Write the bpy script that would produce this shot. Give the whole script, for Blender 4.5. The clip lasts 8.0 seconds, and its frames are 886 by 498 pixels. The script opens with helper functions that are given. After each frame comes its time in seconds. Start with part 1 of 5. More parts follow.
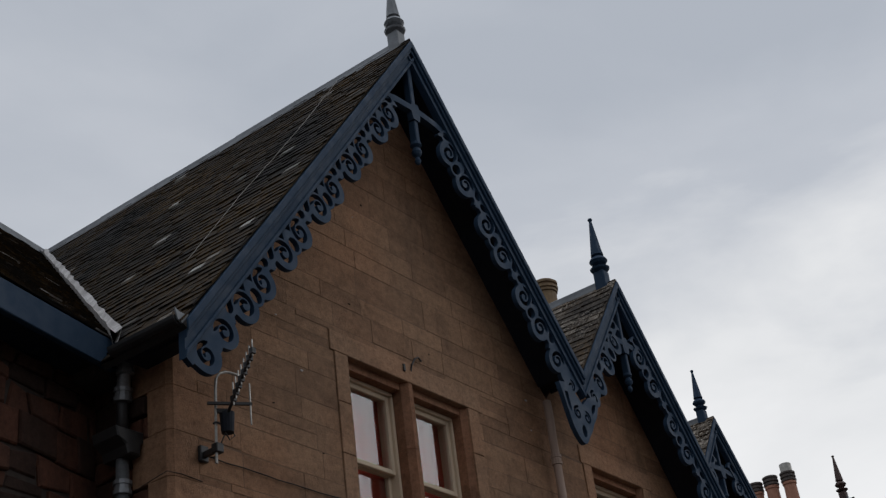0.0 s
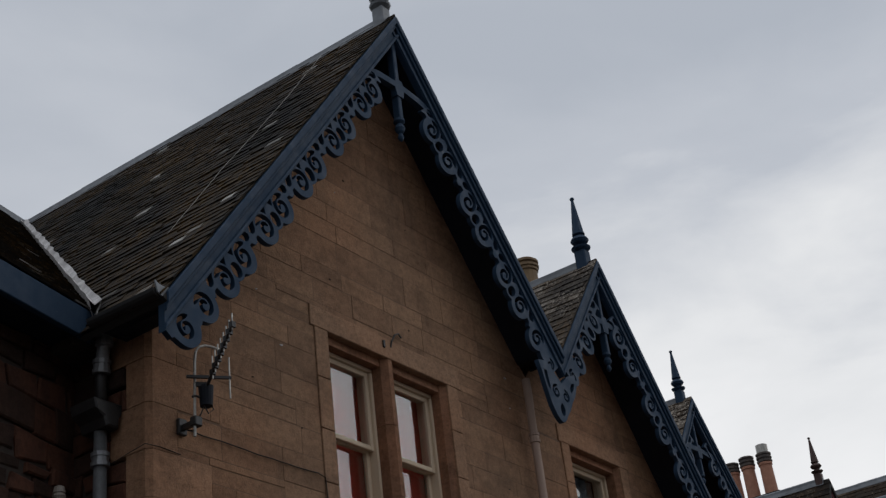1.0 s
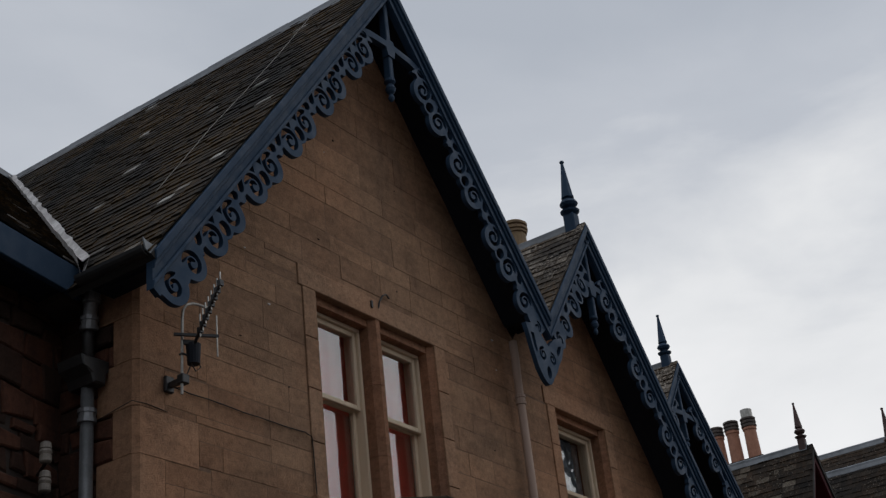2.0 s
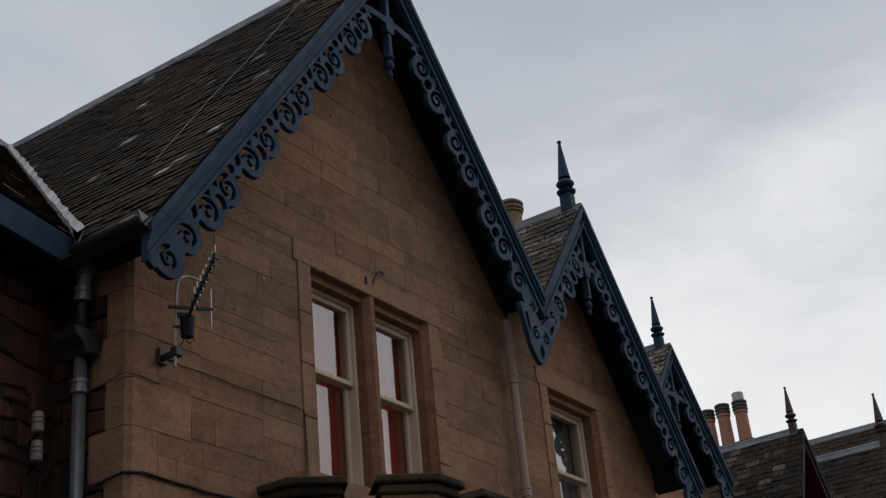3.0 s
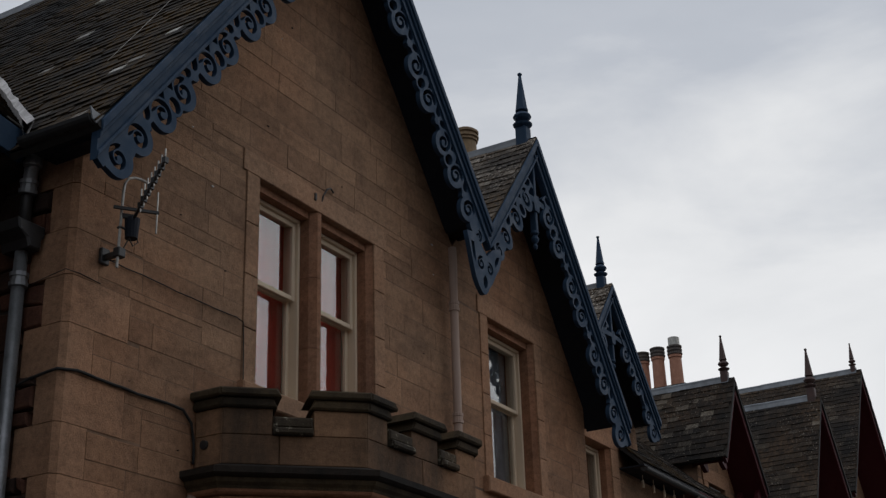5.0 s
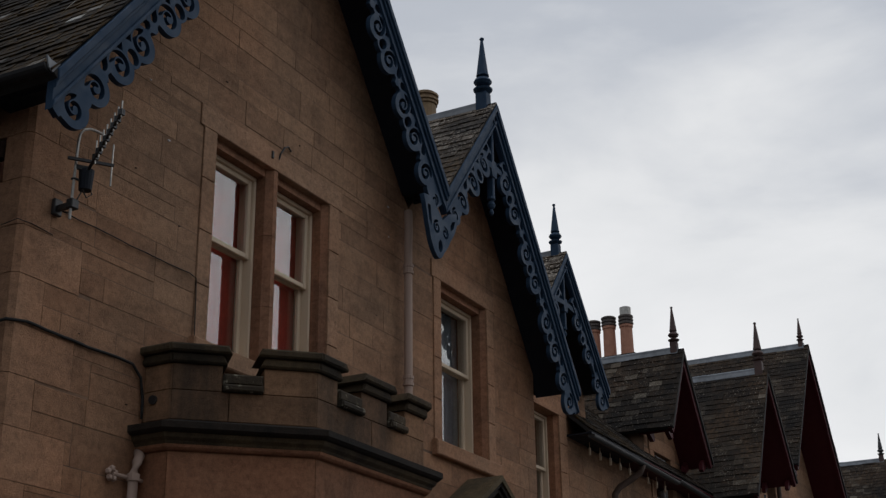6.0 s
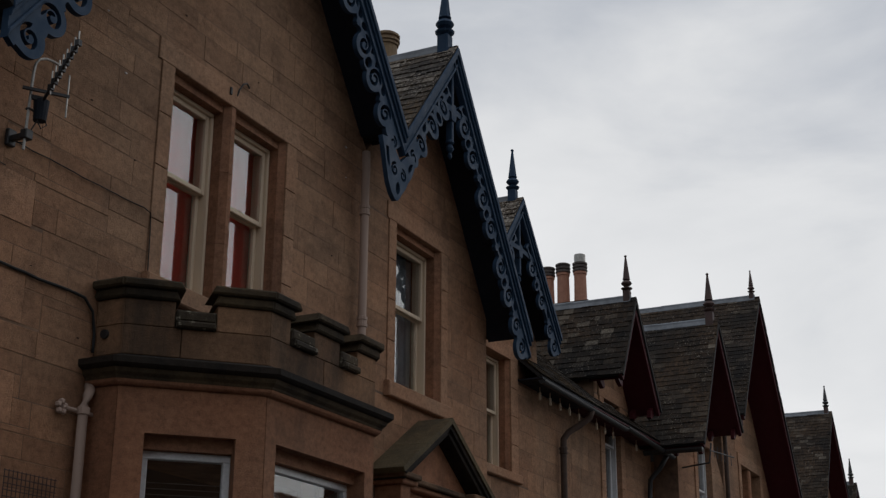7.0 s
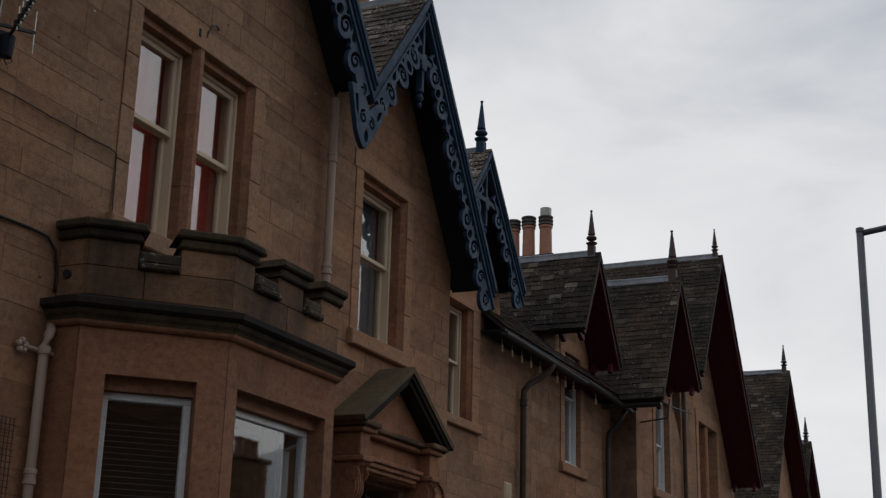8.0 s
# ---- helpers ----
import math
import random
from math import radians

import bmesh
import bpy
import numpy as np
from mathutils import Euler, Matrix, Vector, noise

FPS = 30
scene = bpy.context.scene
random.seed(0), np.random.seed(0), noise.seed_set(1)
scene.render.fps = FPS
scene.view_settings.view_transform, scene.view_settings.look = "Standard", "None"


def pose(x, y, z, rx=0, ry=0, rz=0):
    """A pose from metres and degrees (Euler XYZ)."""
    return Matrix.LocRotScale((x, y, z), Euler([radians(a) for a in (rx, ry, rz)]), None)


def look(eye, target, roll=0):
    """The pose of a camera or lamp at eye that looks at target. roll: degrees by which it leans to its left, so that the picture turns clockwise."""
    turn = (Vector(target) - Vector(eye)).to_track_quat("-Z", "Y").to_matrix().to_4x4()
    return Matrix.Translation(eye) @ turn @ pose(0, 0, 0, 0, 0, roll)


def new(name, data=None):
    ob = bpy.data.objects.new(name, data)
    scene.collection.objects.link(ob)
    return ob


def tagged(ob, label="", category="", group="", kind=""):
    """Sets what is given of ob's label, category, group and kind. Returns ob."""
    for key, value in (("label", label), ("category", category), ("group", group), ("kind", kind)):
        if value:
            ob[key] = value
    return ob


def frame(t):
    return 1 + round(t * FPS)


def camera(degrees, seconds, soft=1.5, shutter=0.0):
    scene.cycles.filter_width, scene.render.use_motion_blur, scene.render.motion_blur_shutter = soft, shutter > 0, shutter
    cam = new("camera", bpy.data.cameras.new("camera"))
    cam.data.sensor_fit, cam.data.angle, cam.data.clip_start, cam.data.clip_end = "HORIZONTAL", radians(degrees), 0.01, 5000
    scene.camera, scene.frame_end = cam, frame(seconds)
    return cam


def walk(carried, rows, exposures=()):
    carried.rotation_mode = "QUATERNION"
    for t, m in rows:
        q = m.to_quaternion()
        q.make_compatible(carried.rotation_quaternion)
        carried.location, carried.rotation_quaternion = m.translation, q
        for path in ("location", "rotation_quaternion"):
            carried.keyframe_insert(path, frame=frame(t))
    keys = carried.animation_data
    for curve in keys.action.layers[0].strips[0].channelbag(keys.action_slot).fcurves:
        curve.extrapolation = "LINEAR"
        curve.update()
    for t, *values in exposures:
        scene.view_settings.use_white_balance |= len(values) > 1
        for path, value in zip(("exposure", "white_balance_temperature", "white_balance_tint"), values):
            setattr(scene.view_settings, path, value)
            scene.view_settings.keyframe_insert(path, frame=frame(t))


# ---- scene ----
cam = camera(36.04, 8.0, soft=1.35)
EYE = (0.0, 0.0, 1.6)
# seconds, turn from the house's depth direction, tilt up, roll, in degrees
ROWS = [
    (0.0, -56.52, 30.01, -7.89),
    (0.5, -56.59, 29.47, -7.48),
    (1.0, -57.26, 28.95, -7.34),
    (1.5, -57.66, 27.94, -7.16),
    (3.0, -57.67, 26.33, -5.62),
    (3.5, -57.84, 25.74, -4.57),
    (4.0, -58.37, 24.79, -3.60),
    (4.5, -59.05, 23.92, -2.68),
    (6.0, -61.79, 21.45, -0.65),
    (6.5, -62.98, 20.67, -0.32),
    (7.0, -63.74, 19.04, 0.34),
    (7.5, -64.42, 17.86, 0.99),
    (8.0, -65.28, 16.96, 1.54),]


def turned(yaw, tilt, roll):
    return Matrix.Translation(EYE) @ Matrix.Rotation(radians(yaw), 4, "Z") @ Matrix.Rotation(radians(90 + tilt), 4, "X") @ Matrix.Rotation(radians(roll), 4, "Z")


walk(cam, [(t, turned(yaw, tilt, roll)) for t, yaw, tilt, roll in ROWS], [(0.0, 0.0), (6.0, -0.02), (6.5, -0.06), (7.0, -0.10), (7.5, -0.13), (8.0, -0.10)])

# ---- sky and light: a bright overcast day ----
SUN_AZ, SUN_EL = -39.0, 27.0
world = bpy.data.worlds.new("overcast")
scene.world = world
world.use_nodes = True
wn, wl = world.node_tree.nodes, world.node_tree.links
wn.clear()
w_out, w_bg = wn.new("ShaderNodeOutputWorld"), wn.new("ShaderNodeBackground")
w_sky = wn.new("ShaderNodeTexSky")
w_sky.sky_type, w_sky.sun_disc = "NISHITA", False
w_sky.sun_elevation, w_sky.sun_rotation = radians(SUN_EL), radians(90 - SUN_AZ)
w_co = wn.new("ShaderNodeTexCoord")
w_map = wn.new("ShaderNodeMapping")
w_map.inputs["Scale"].default_value = (1.0, 1.0, 2.6)
w_map.inputs["Rotation"].default_value = (0.25, 0.1, 0.6)
w_noise = wn.new("ShaderNodeTexNoise")
w_noise.inputs["Scale"].default_value, w_noise.inputs["Detail"].default_value = 3.0, 8.0
w_noise.inputs["Roughness"].default_value, w_noise.inputs["Distortion"].default_value = 0.52, 0.35
w_dot = wn.new("ShaderNodeVectorMath")
w_dot.operation = "DOT_PRODUCT"
w_dot.inputs[1].default_value = Vector((0.72, 0.45, -0.53)).normalized()
w_glow = wn.new("ShaderNodeMapRange")
w_glow.inputs["From Min"].default_value, w_glow.inputs["From Max"].default_value = 0.35, 0.585
w_glow.inputs["To Min"].default_value, w_glow.inputs["To Max"].default_value = 0.0, 0.44
w_sum = wn.new("ShaderNodeMath")
w_sum.operation = "MULTIPLY_ADD"
w_sum.inputs[1].default_value = 0.86
w_ramp = wn.new("ShaderNodeValToRGB")
ramp = w_ramp.color_ramp
ramp.elements[0].position, ramp.elements[0].color = 0.30, (0.44, 0.475, 0.535, 1)
ramp.elements[1].position, ramp.elements[1].color = 0.98, (0.94, 0.94, 0.945, 1)
mid = ramp.elements.new(0.55)
mid.color = (0.52, 0.55, 0.605, 1)
mid = ramp.elements.new(0.76)
mid.color = (0.79, 0.80, 0.815, 1)
w_mix = wn.new("ShaderNodeMix")
w_mix.data_type = "RGBA"
w_mix.inputs["Factor"].default_value = 0.96
w_scale = wn.new("ShaderNodeVectorMath")
w_scale.operation = "SCALE"
w_scale.inputs["Scale"].default_value = 0.10
wl.new(w_co.outputs["Generated"], w_map.inputs["Vector"])
wl.new(w_map.outputs["Vector"], w_noise.inputs["Vector"])
wl.new(w_co.outputs["Generated"], w_dot.inputs[0])
wl.new(w_dot.outputs["Value"], w_glow.inputs["Value"])
wl.new(w_noise.outputs["Fac"], w_sum.inputs[0])
wl.new(w_glow.outputs["Result"], w_sum.inputs[2])
wl.new(w_sum.outputs["Value"], w_ramp.inputs["Fac"])
wl.new(w_sky.outputs["Color"], w_scale.inputs[0])
wl.new(w_scale.outputs["Vector"], w_mix.inputs["A"])
wl.new(w_ramp.outputs["Color"], w_mix.inputs["B"])
wl.new(w_mix.outputs["Result"], w_bg.inputs["Color"])
wl.new(w_bg.outputs["Background"], w_out.inputs["Surface"])
w_bg.inputs["Strength"].default_value = 1.0
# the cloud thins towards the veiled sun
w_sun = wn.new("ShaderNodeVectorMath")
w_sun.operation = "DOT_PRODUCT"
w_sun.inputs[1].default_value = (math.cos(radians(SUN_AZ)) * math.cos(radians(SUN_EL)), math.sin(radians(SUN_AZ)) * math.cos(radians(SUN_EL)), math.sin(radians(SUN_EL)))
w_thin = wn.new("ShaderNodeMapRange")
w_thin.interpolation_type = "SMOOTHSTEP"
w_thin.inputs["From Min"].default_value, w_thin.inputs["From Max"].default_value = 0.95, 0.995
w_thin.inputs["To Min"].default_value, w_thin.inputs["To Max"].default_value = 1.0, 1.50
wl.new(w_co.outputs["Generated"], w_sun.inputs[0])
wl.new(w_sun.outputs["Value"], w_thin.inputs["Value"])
# an overcast sky is brightest overhead
w_high = wn.new("ShaderNodeSeparateXYZ")
w_zenith = wn.new("ShaderNodeMapRange")
w_zenith.interpolation_type = "SMOOTHSTEP"
w_zenith.inputs["From Min"].default_value, w_zenith.inputs["From Max"].default_value = 0.70, 0.94
w_zenith.inputs["To Min"].default_value, w_zenith.inputs["To Max"].default_value = 1.0, 2.1
w_power = wn.new("ShaderNodeMath")
w_power.operation = "MULTIPLY"
wl.new(w_co.outputs["Generated"], w_high.inputs["Vector"])
wl.new(w_high.outputs["Z"], w_zenith.inputs["Value"])
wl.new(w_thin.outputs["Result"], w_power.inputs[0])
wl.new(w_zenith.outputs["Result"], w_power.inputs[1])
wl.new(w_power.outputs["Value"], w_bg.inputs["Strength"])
sun = new("sun", bpy.data.lights.new("sun", "SUN"))
sun.data.energy, sun.data.angle, sun.data.color = 0.22, radians(40), (1.0, 0.97, 0.93)
sun.matrix_world = look((0, 0, 60), (-math.cos(radians(SUN_AZ)) * math.cos(radians(SUN_EL)), -math.sin(radians(SUN_AZ)) * math.cos(radians(SUN_EL)), 60 - math.sin(radians(SUN_EL))))

# ---- materials ----


def material(name, rough=0.8, metal=0.0):
    m = bpy.data.materials.new(name)
    m.use_nodes = True
    n, l = m.node_tree.nodes, m.node_tree.links
    b = n["Principled BSDF"]
    b.inputs["Roughness"].default_value, b.inputs["Metallic"].default_value = rough, metal
    return m, n, l, b


def noise_node(n, l, vector, scale, detail=6.0, rough=0.6):
    t = n.new("ShaderNodeTexNoise")
    t.inputs["Scale"].default_value, t.inputs["Detail"].default_value, t.inputs["Roughness"].default_value = scale, detail, rough
    l.new(vector, t.inputs["Vector"])
    return t.outputs["Fac"]


def ramp_node(n, l, fac, stops):
    r = n.new("ShaderNodeValToRGB")
    els = r.color_ramp.elements
    while len(els) < len(stops):
        els.new(0.5)
    for e, (p, c) in zip(els, stops):
        e.position, e.color = p, (c, c, c, 1) if isinstance(c, (int, float)) else (*c, 1)
    l.new(fac, r.inputs["Fac"])
    return r.outputs["Color"]


def mix_node(n, l, fac, a, b, blend="MIX"):
    x = n.new("ShaderNodeMix")
    x.data_type, x.blend_type = "RGBA", blend
    for sock, v in ((x.inputs["Factor"], fac), (x.inputs["A"], a), (x.inputs["B"], b)):
        if isinstance(v, (int, float)):
            sock.default_value = v
        elif isinstance(v, tuple):
            sock.default_value = (*v, 1)
        else:
            l.new(v, sock)
    return x.outputs["Result"]


def bump_node(n, l, b, height, strength, distance=0.01):
    u = n.new("ShaderNodeBump")
    u.inputs["Strength"].default_value, u.inputs["Distance"].default_value = strength, distance
    l.new(height, u.inputs["Height"])
    l.new(u.outputs["Normal"], b.inputs["Normal"])


def place(n, l, stretch=(1, 1, 1)):
    """World position, so that grain and stains run on over joined pieces."""
    g = n.new("ShaderNodeNewGeometry")
    if stretch == (1, 1, 1):
        return g.outputs["Position"], g
    m = n.new("ShaderNodeMapping")
    m.inputs["Scale"].default_value = stretch
    l.new(g.outputs["Position"], m.inputs["Vector"])
    return m.outputs["Vector"], g


def either_random(n, l, g):
    """A random number for each object, or each island of a joined mesh."""
    o = n.new("ShaderNodeObjectInfo")
    a = n.new("ShaderNodeMath")
    a.operation = "ADD"
    l.new(o.outputs["Random"], a.inputs[0])
    l.new(g.outputs["Random Per Island"], a.inputs[1])
    f = n.new("ShaderNodeMath")
    f.operation = "FRACT"
    l.new(a.outputs[0], f.inputs[0])
    return f.outputs[0]


def stone_material(name, light, dark, soot, soot_from=0.55, rough=0.9, lichen=None):
    """Weathered sandstone: each block its own tone, blotches, bedding, rain streaks, grain and pitting."""
    m, n, l, b = material(name, rough)
    pos, g = place(n, l)
    rnd = either_random(n, l, g)
    base = mix_node(n, l, rnd, dark, light)
    # broad patches where the stone runs greyer or redder
    hue = ramp_node(n, l, noise_node(n, l, pos, 0.55, 3, 0.55), [(0.36, (0.92, 0.98, 1.02)), (0.64, (1.12, 0.99, 0.92))])
    base = mix_node(n, l, 0.8, base, hue, "MULTIPLY")
    streak_pos, _ = place(n, l, (1.0, 1.0, 0.18))
    streak = ramp_node(n, l, noise_node(n, l, streak_pos, 2.2, 5), [(soot_from, 0.0), (soot_from + 0.22, 0.75)])
    base = mix_node(n, l, streak, base, soot)
    blotch = ramp_node(n, l, noise_node(n, l, place(n, l, (0.7, 0.7, 1.3))[0], 3.0, 8, 0.68), [(0.25, 0.58), (0.5, 1.0), (0.75, 1.28)])
    base = mix_node(n, l, 0.75, base, blotch, "MULTIPLY")
    beds = ramp_node(n, l, noise_node(n, l, place(n, l, (1.0, 1.0, 7.0))[0], 2.0, 6, 0.66), [(0.30, 0.74), (0.70, 1.22)])
    base = mix_node(n, l, 0.35, base, beds, "MULTIPLY")
    mottle = noise_node(n, l, pos, 21.0, 7, 0.74)
    base = mix_node(n, l, 0.7, base, ramp_node(n, l, mottle, [(0.32, 0.58), (0.50, 1.02), (0.68, 1.34)]), "MULTIPLY")
    grain = noise_node(n, l, pos, 110.0, 4, 0.7)
    base = mix_node(n, l, 0.4, base, ramp_node(n, l, grain, [(0.28, 0.55), (0.72, 1.3)]), "MULTIPLY")
    if lichen:
        crust = ramp_node(n, l, noise_node(n, l, pos, 17.0, 6, 0.72), [(lichen, 0.0), (lichen + 0.07, 0.85)])
        base = mix_node(n, l, crust, base, (0.30, 0.27, 0.20))
    l.new(base, b.inputs["Base Color"])
    hgt = mix_node(n, l, 0.4, grain, mottle)
    pits = ramp_node(n, l, noise_node(n, l, pos, 38.0, 5, 0.75), [(0.28, 0.0), (0.42, 1.0)])
    hgt = mix_node(n, l, 0.55, hgt, pits, "MULTIPLY")
    hgt = mix_node(n, l, 0.45, hgt, noise_node(n, l, pos, 6.0, 4, 0.6))
    bump_node(n, l, b, hgt, 1.0, 0.022)
    b.inputs["Specular IOR Level"].default_value = 0.25
    return m


def paint_material(name, colour, fade, wear=(0.25, 0.22, 0.19), rough=0.6, amount=0.68):
    m, n, l, b = material(name, rough)
    b.inputs["Specular IOR Level"].default_value = 0.2
    pos, g = place(n, l)
    base = mix_node(n, l, noise_node(n, l, pos, 3.0, 5), colour, fade)
    chips = ramp_node(n, l, noise_node(n, l, pos, 34.0, 6, 0.7), [(amount, 0.0), (amount + 0.06, 1.0)])
    base = mix_node(n, l, chips, base, wear)
    l.new(base, b.inputs["Base Color"])
    r = ramp_node(n, l, noise_node(n, l, pos, 9.0, 4), [(0.3, rough - 0.08), (0.7, rough + 0.2)])
    l.new(r, b.inputs["Roughness"])
    bump_node(n, l, b, noise_node(n, l, pos, 60.0, 3), 0.15, 0.003)
    return m


def slate_material(name, moss, lichen=0.70, pale=(0.30, 0.28, 0.25), lift=1.0, crust=(0.17, 0.15, 0.12), flakes=0.97):
    m, n, l, b = material(name, 0.82)
    b.inputs["Specular IOR Level"].default_value = 0.12
    pos, g = place(n, l)
    rnd = either_random(n, l, g)
    base = ramp_node(n, l, rnd, [(0.0, (0.019 * lift, 0.016 * lift, 0.014 * lift)), (0.5, (0.029 * lift, 0.0235 * lift, 0.019 * lift)), (0.86, (0.041 * lift, 0.0325 * lift, 0.025 * lift)), (0.982, (0.06 * lift, 0.048 * lift, 0.036 * lift)), (0.992, pale)])
    growth = ramp_node(n, l, noise_node(n, l, pos, 1.1, 5, 0.62), [(0.38, 0.0), (0.60, 1.0)])
    fleck = ramp_node(n, l, noise_node(n, l, pos, 16.0, 6, 0.7), [(0.38, 0.0), (0.62, 1.0)])
    cover = mix_node(n, l, 1.0, growth, fleck, "MULTIPLY")
    base = mix_node(n, l, cover, base, moss)
    grime = ramp_node(n, l, noise_node(n, l, pos, 0.75, 4, 0.6), [(0.35, 0.5), (0.65, 1.25)])
    base = mix_node(n, l, 0.9, base, grime, "MULTIPLY")
    spots = ramp_node(n, l, noise_node(n, l, pos, 30.0, 5, 0.7), [(lichen, 0.0), (lichen + 0.06, 0.85)])
    patch = ramp_node(n, l, noise_node(n, l, pos, 1.6, 5, 0.65), [(0.40, 0.12), (0.58, 1.0)])
    base = mix_node(n, l, mix_node(n, l, 1.0, spots, patch, "MULTIPLY"), base, crust)
    flake = ramp_node(n, l, mix_node(n, l, 0.55, rnd, noise_node(n, l, pos, 26.0, 5, 0.75)), [(flakes * 0.80, 0.0), (flakes * 0.80 + 0.14, 0.36)])
    base = mix_node(n, l, mix_node(n, l, 1.0, flake, patch, "MULTIPLY"), base, crust)
    base = mix_node(n, l, 0.6, base, ramp_node(n, l, noise_node(n, l, pos, 60.0, 4), [(0.25, 0.55), (0.75, 1.3)]), "MULTIPLY")
    l.new(base, b.inputs["Base Color"])
    bump_node(n, l, b, noise_node(n, l, pos, 45.0, 5), 0.5, 0.006)
    return m


def plain_material(name, colour, other, rough=0.6, metal=0.0, scale=12.0, bump=0.2):
    m, n, l, b = material(name, rough, metal)
    pos, g = place(n, l)
    base = mix_node(n, l, ramp_node(n, l, noise_node(n, l, pos, scale, 6, 0.65), [(0.3, 0.0), (0.7, 1.0)]), colour, other)
    base = mix_node(n, l, 0.4, base, ramp_node(n, l, noise_node(n, l, pos, scale * 7, 3), [(0.3, 0.7), (0.7, 1.2)]), "MULTIPLY")
    l.new(base, b.inputs["Base Color"])
    bump_node(n, l, b, noise_node(n, l, pos, scale * 5, 4), bump, 0.004)
    return m


STONE = stone_material("sandstone", (0.325, 0.183, 0.104), (0.232, 0.129, 0.074), (0.095, 0.062, 0.042), 0.60)
DRESSED = stone_material("dressed_sandstone", (0.345, 0.197, 0.116), (0.31, 0.175, 0.102), (0.11, 0.072, 0.048), 0.64)
RED_STONE = stone_material("red_dressed_sandstone", (0.310, 0.153, 0.086), (0.25, 0.124, 0.070), (0.075, 0.047, 0.034), 0.58)
STAINED = stone_material("stained_sandstone", (0.27, 0.160, 0.090), (0.16, 0.096, 0.055), (0.028, 0.022, 0.016), 0.44)
COPING = stone_material("algae_dark_coping_stone", (0.090, 0.066, 0.036), (0.052, 0.039, 0.022), (0.013, 0.011, 0.009), 0.42)
LICHENED = stone_material("lichen_spotted_stone", (0.075, 0.058, 0.036), (0.045, 0.036, 0.024), (0.014, 0.012, 0.010), 0.46, lichen=0.57)
SOOTED = stone_material("sooted_sandstone", (0.034, 0.025, 0.018), (0.020, 0.016, 0.012), (0.008, 0.007, 0.006), 0.42)
MOSSY = stone_material("moss_filmed_stone", (0.125, 0.092, 0.045), (0.085, 0.064, 0.034), (0.030, 0.025, 0.017), 0.50, lichen=0.68)
RUBBLE = stone_material("rubble_stone", (0.115, 0.048, 0.029), (0.038, 0.022, 0.016), (0.020, 0.015, 0.012), 0.48)
MORTAR = plain_material("mortar", (0.24, 0.14, 0.084), (0.085, 0.052, 0.034), 0.95, 0.0, 5.0)
RUBBLE_MORTAR = plain_material("dark_lime_mortar", (0.05, 0.036, 0.028), (0.03, 0.023, 0.019), 0.95)
SLATE = slate_material("mossy_slate", (0.070, 0.038, 0.008), 0.66, (0.45, 0.43, 0.40), 0.36)
SLATE_FAR = slate_material("lichen_slate", (0.075, 0.046, 0.026), 0.60, (0.11, 0.09, 0.068), 0.76, (0.32, 0.28, 0.22), 0.80)
SLATE_STREAKED = slate_material("streaked_slate", (0.105, 0.066, 0.032), 0.53, (0.30, 0.26, 0.21), 1.15, (0.46, 0.40, 0.33), 0.58)
ROOF_BED = plain_material("roof_boarding", (0.014, 0.012, 0.011), (0.022, 0.019, 0.016), 0.9)
LEAD = plain_material("lead", (0.20, 0.215, 0.23), (0.075, 0.08, 0.085), 0.5, 0.0, 2.6)
CEMENT = plain_material("pale_cement_fillet", (0.62, 0.59, 0.57), (0.32, 0.30, 0.285), 0.85, 0.0, 9.0)
BLUE = paint_material("blue_paint", (0.014, 0.034, 0.066), (0.024, 0.049, 0.085))
# the trim's blue with the soffits' shade put into the colour; also dark plastic
BLUE_DARK = paint_material("dark_blue_with_soffit_shade", (0.012, 0.014, 0.020), (0.016, 0.019, 0.026), (0.02, 0.018, 0.016))
OXBLOOD = paint_material("oxblood_paint", (0.062, 0.007, 0.010), (0.046, 0.006, 0.009), (0.04, 0.024, 0.02))
CREAM = paint_material("cream_paint", (0.66, 0.53, 0.38), (0.56, 0.44, 0.31), (0.25, 0.18, 0.12), amount=0.74)
PVC = plain_material("white_plastic", (0.72, 0.72, 0.71), (0.62, 0.62, 0.61), 0.4, 0.0, 5.0, 0.05)
PIPE_PAINT = paint_material("buff_pipe_paint", (0.40, 0.29, 0.23), (0.33, 0.235, 0.185), (0.14, 0.08, 0.05))
RUBBER = plain_material("black_cable_sheath", (0.010, 0.010, 0.010), (0.018, 0.017, 0.016), 0.9, 0.0, 14.0)
IRON = plain_material("black_iron", (0.014, 0.014, 0.015), (0.03, 0.028, 0.026), 0.55, 0.0, 14.0)
ZINC = plain_material("grey_zinc_pipe", (0.24, 0.245, 0.25), (0.14, 0.145, 0.15), 0.42, 0.5, 8.0)
BROWN_PIPE = plain_material("brown_pipe_paint", (0.085, 0.050, 0.034), (0.045, 0.028, 0.02), 0.85, 0.0, 8.0)
ALLOY = plain_material("bright_alloy", (0.40, 0.38, 0.34), (0.22, 0.21, 0.19), 0.4, 0.7, 20.0, 0.05)
POT = plain_material("terracotta_pot", (0.42, 0.20, 0.125), (0.30, 0.135, 0.085), 0.8)
BUFF_POT = plain_material("buff_clay_pot", (0.24, 0.16, 0.08), (0.14, 0.09, 0.05), 0.8)
POT_CAP = plain_material("sooty_pot_cap", (0.05, 0.042, 0.04), (0.10, 0.075, 0.06), 0.8)
NET = plain_material("grey_net_cloth", (0.40, 0.42, 0.45), (0.30, 0.32, 0.35), 0.9, 0.0, 3.0, 0.05)
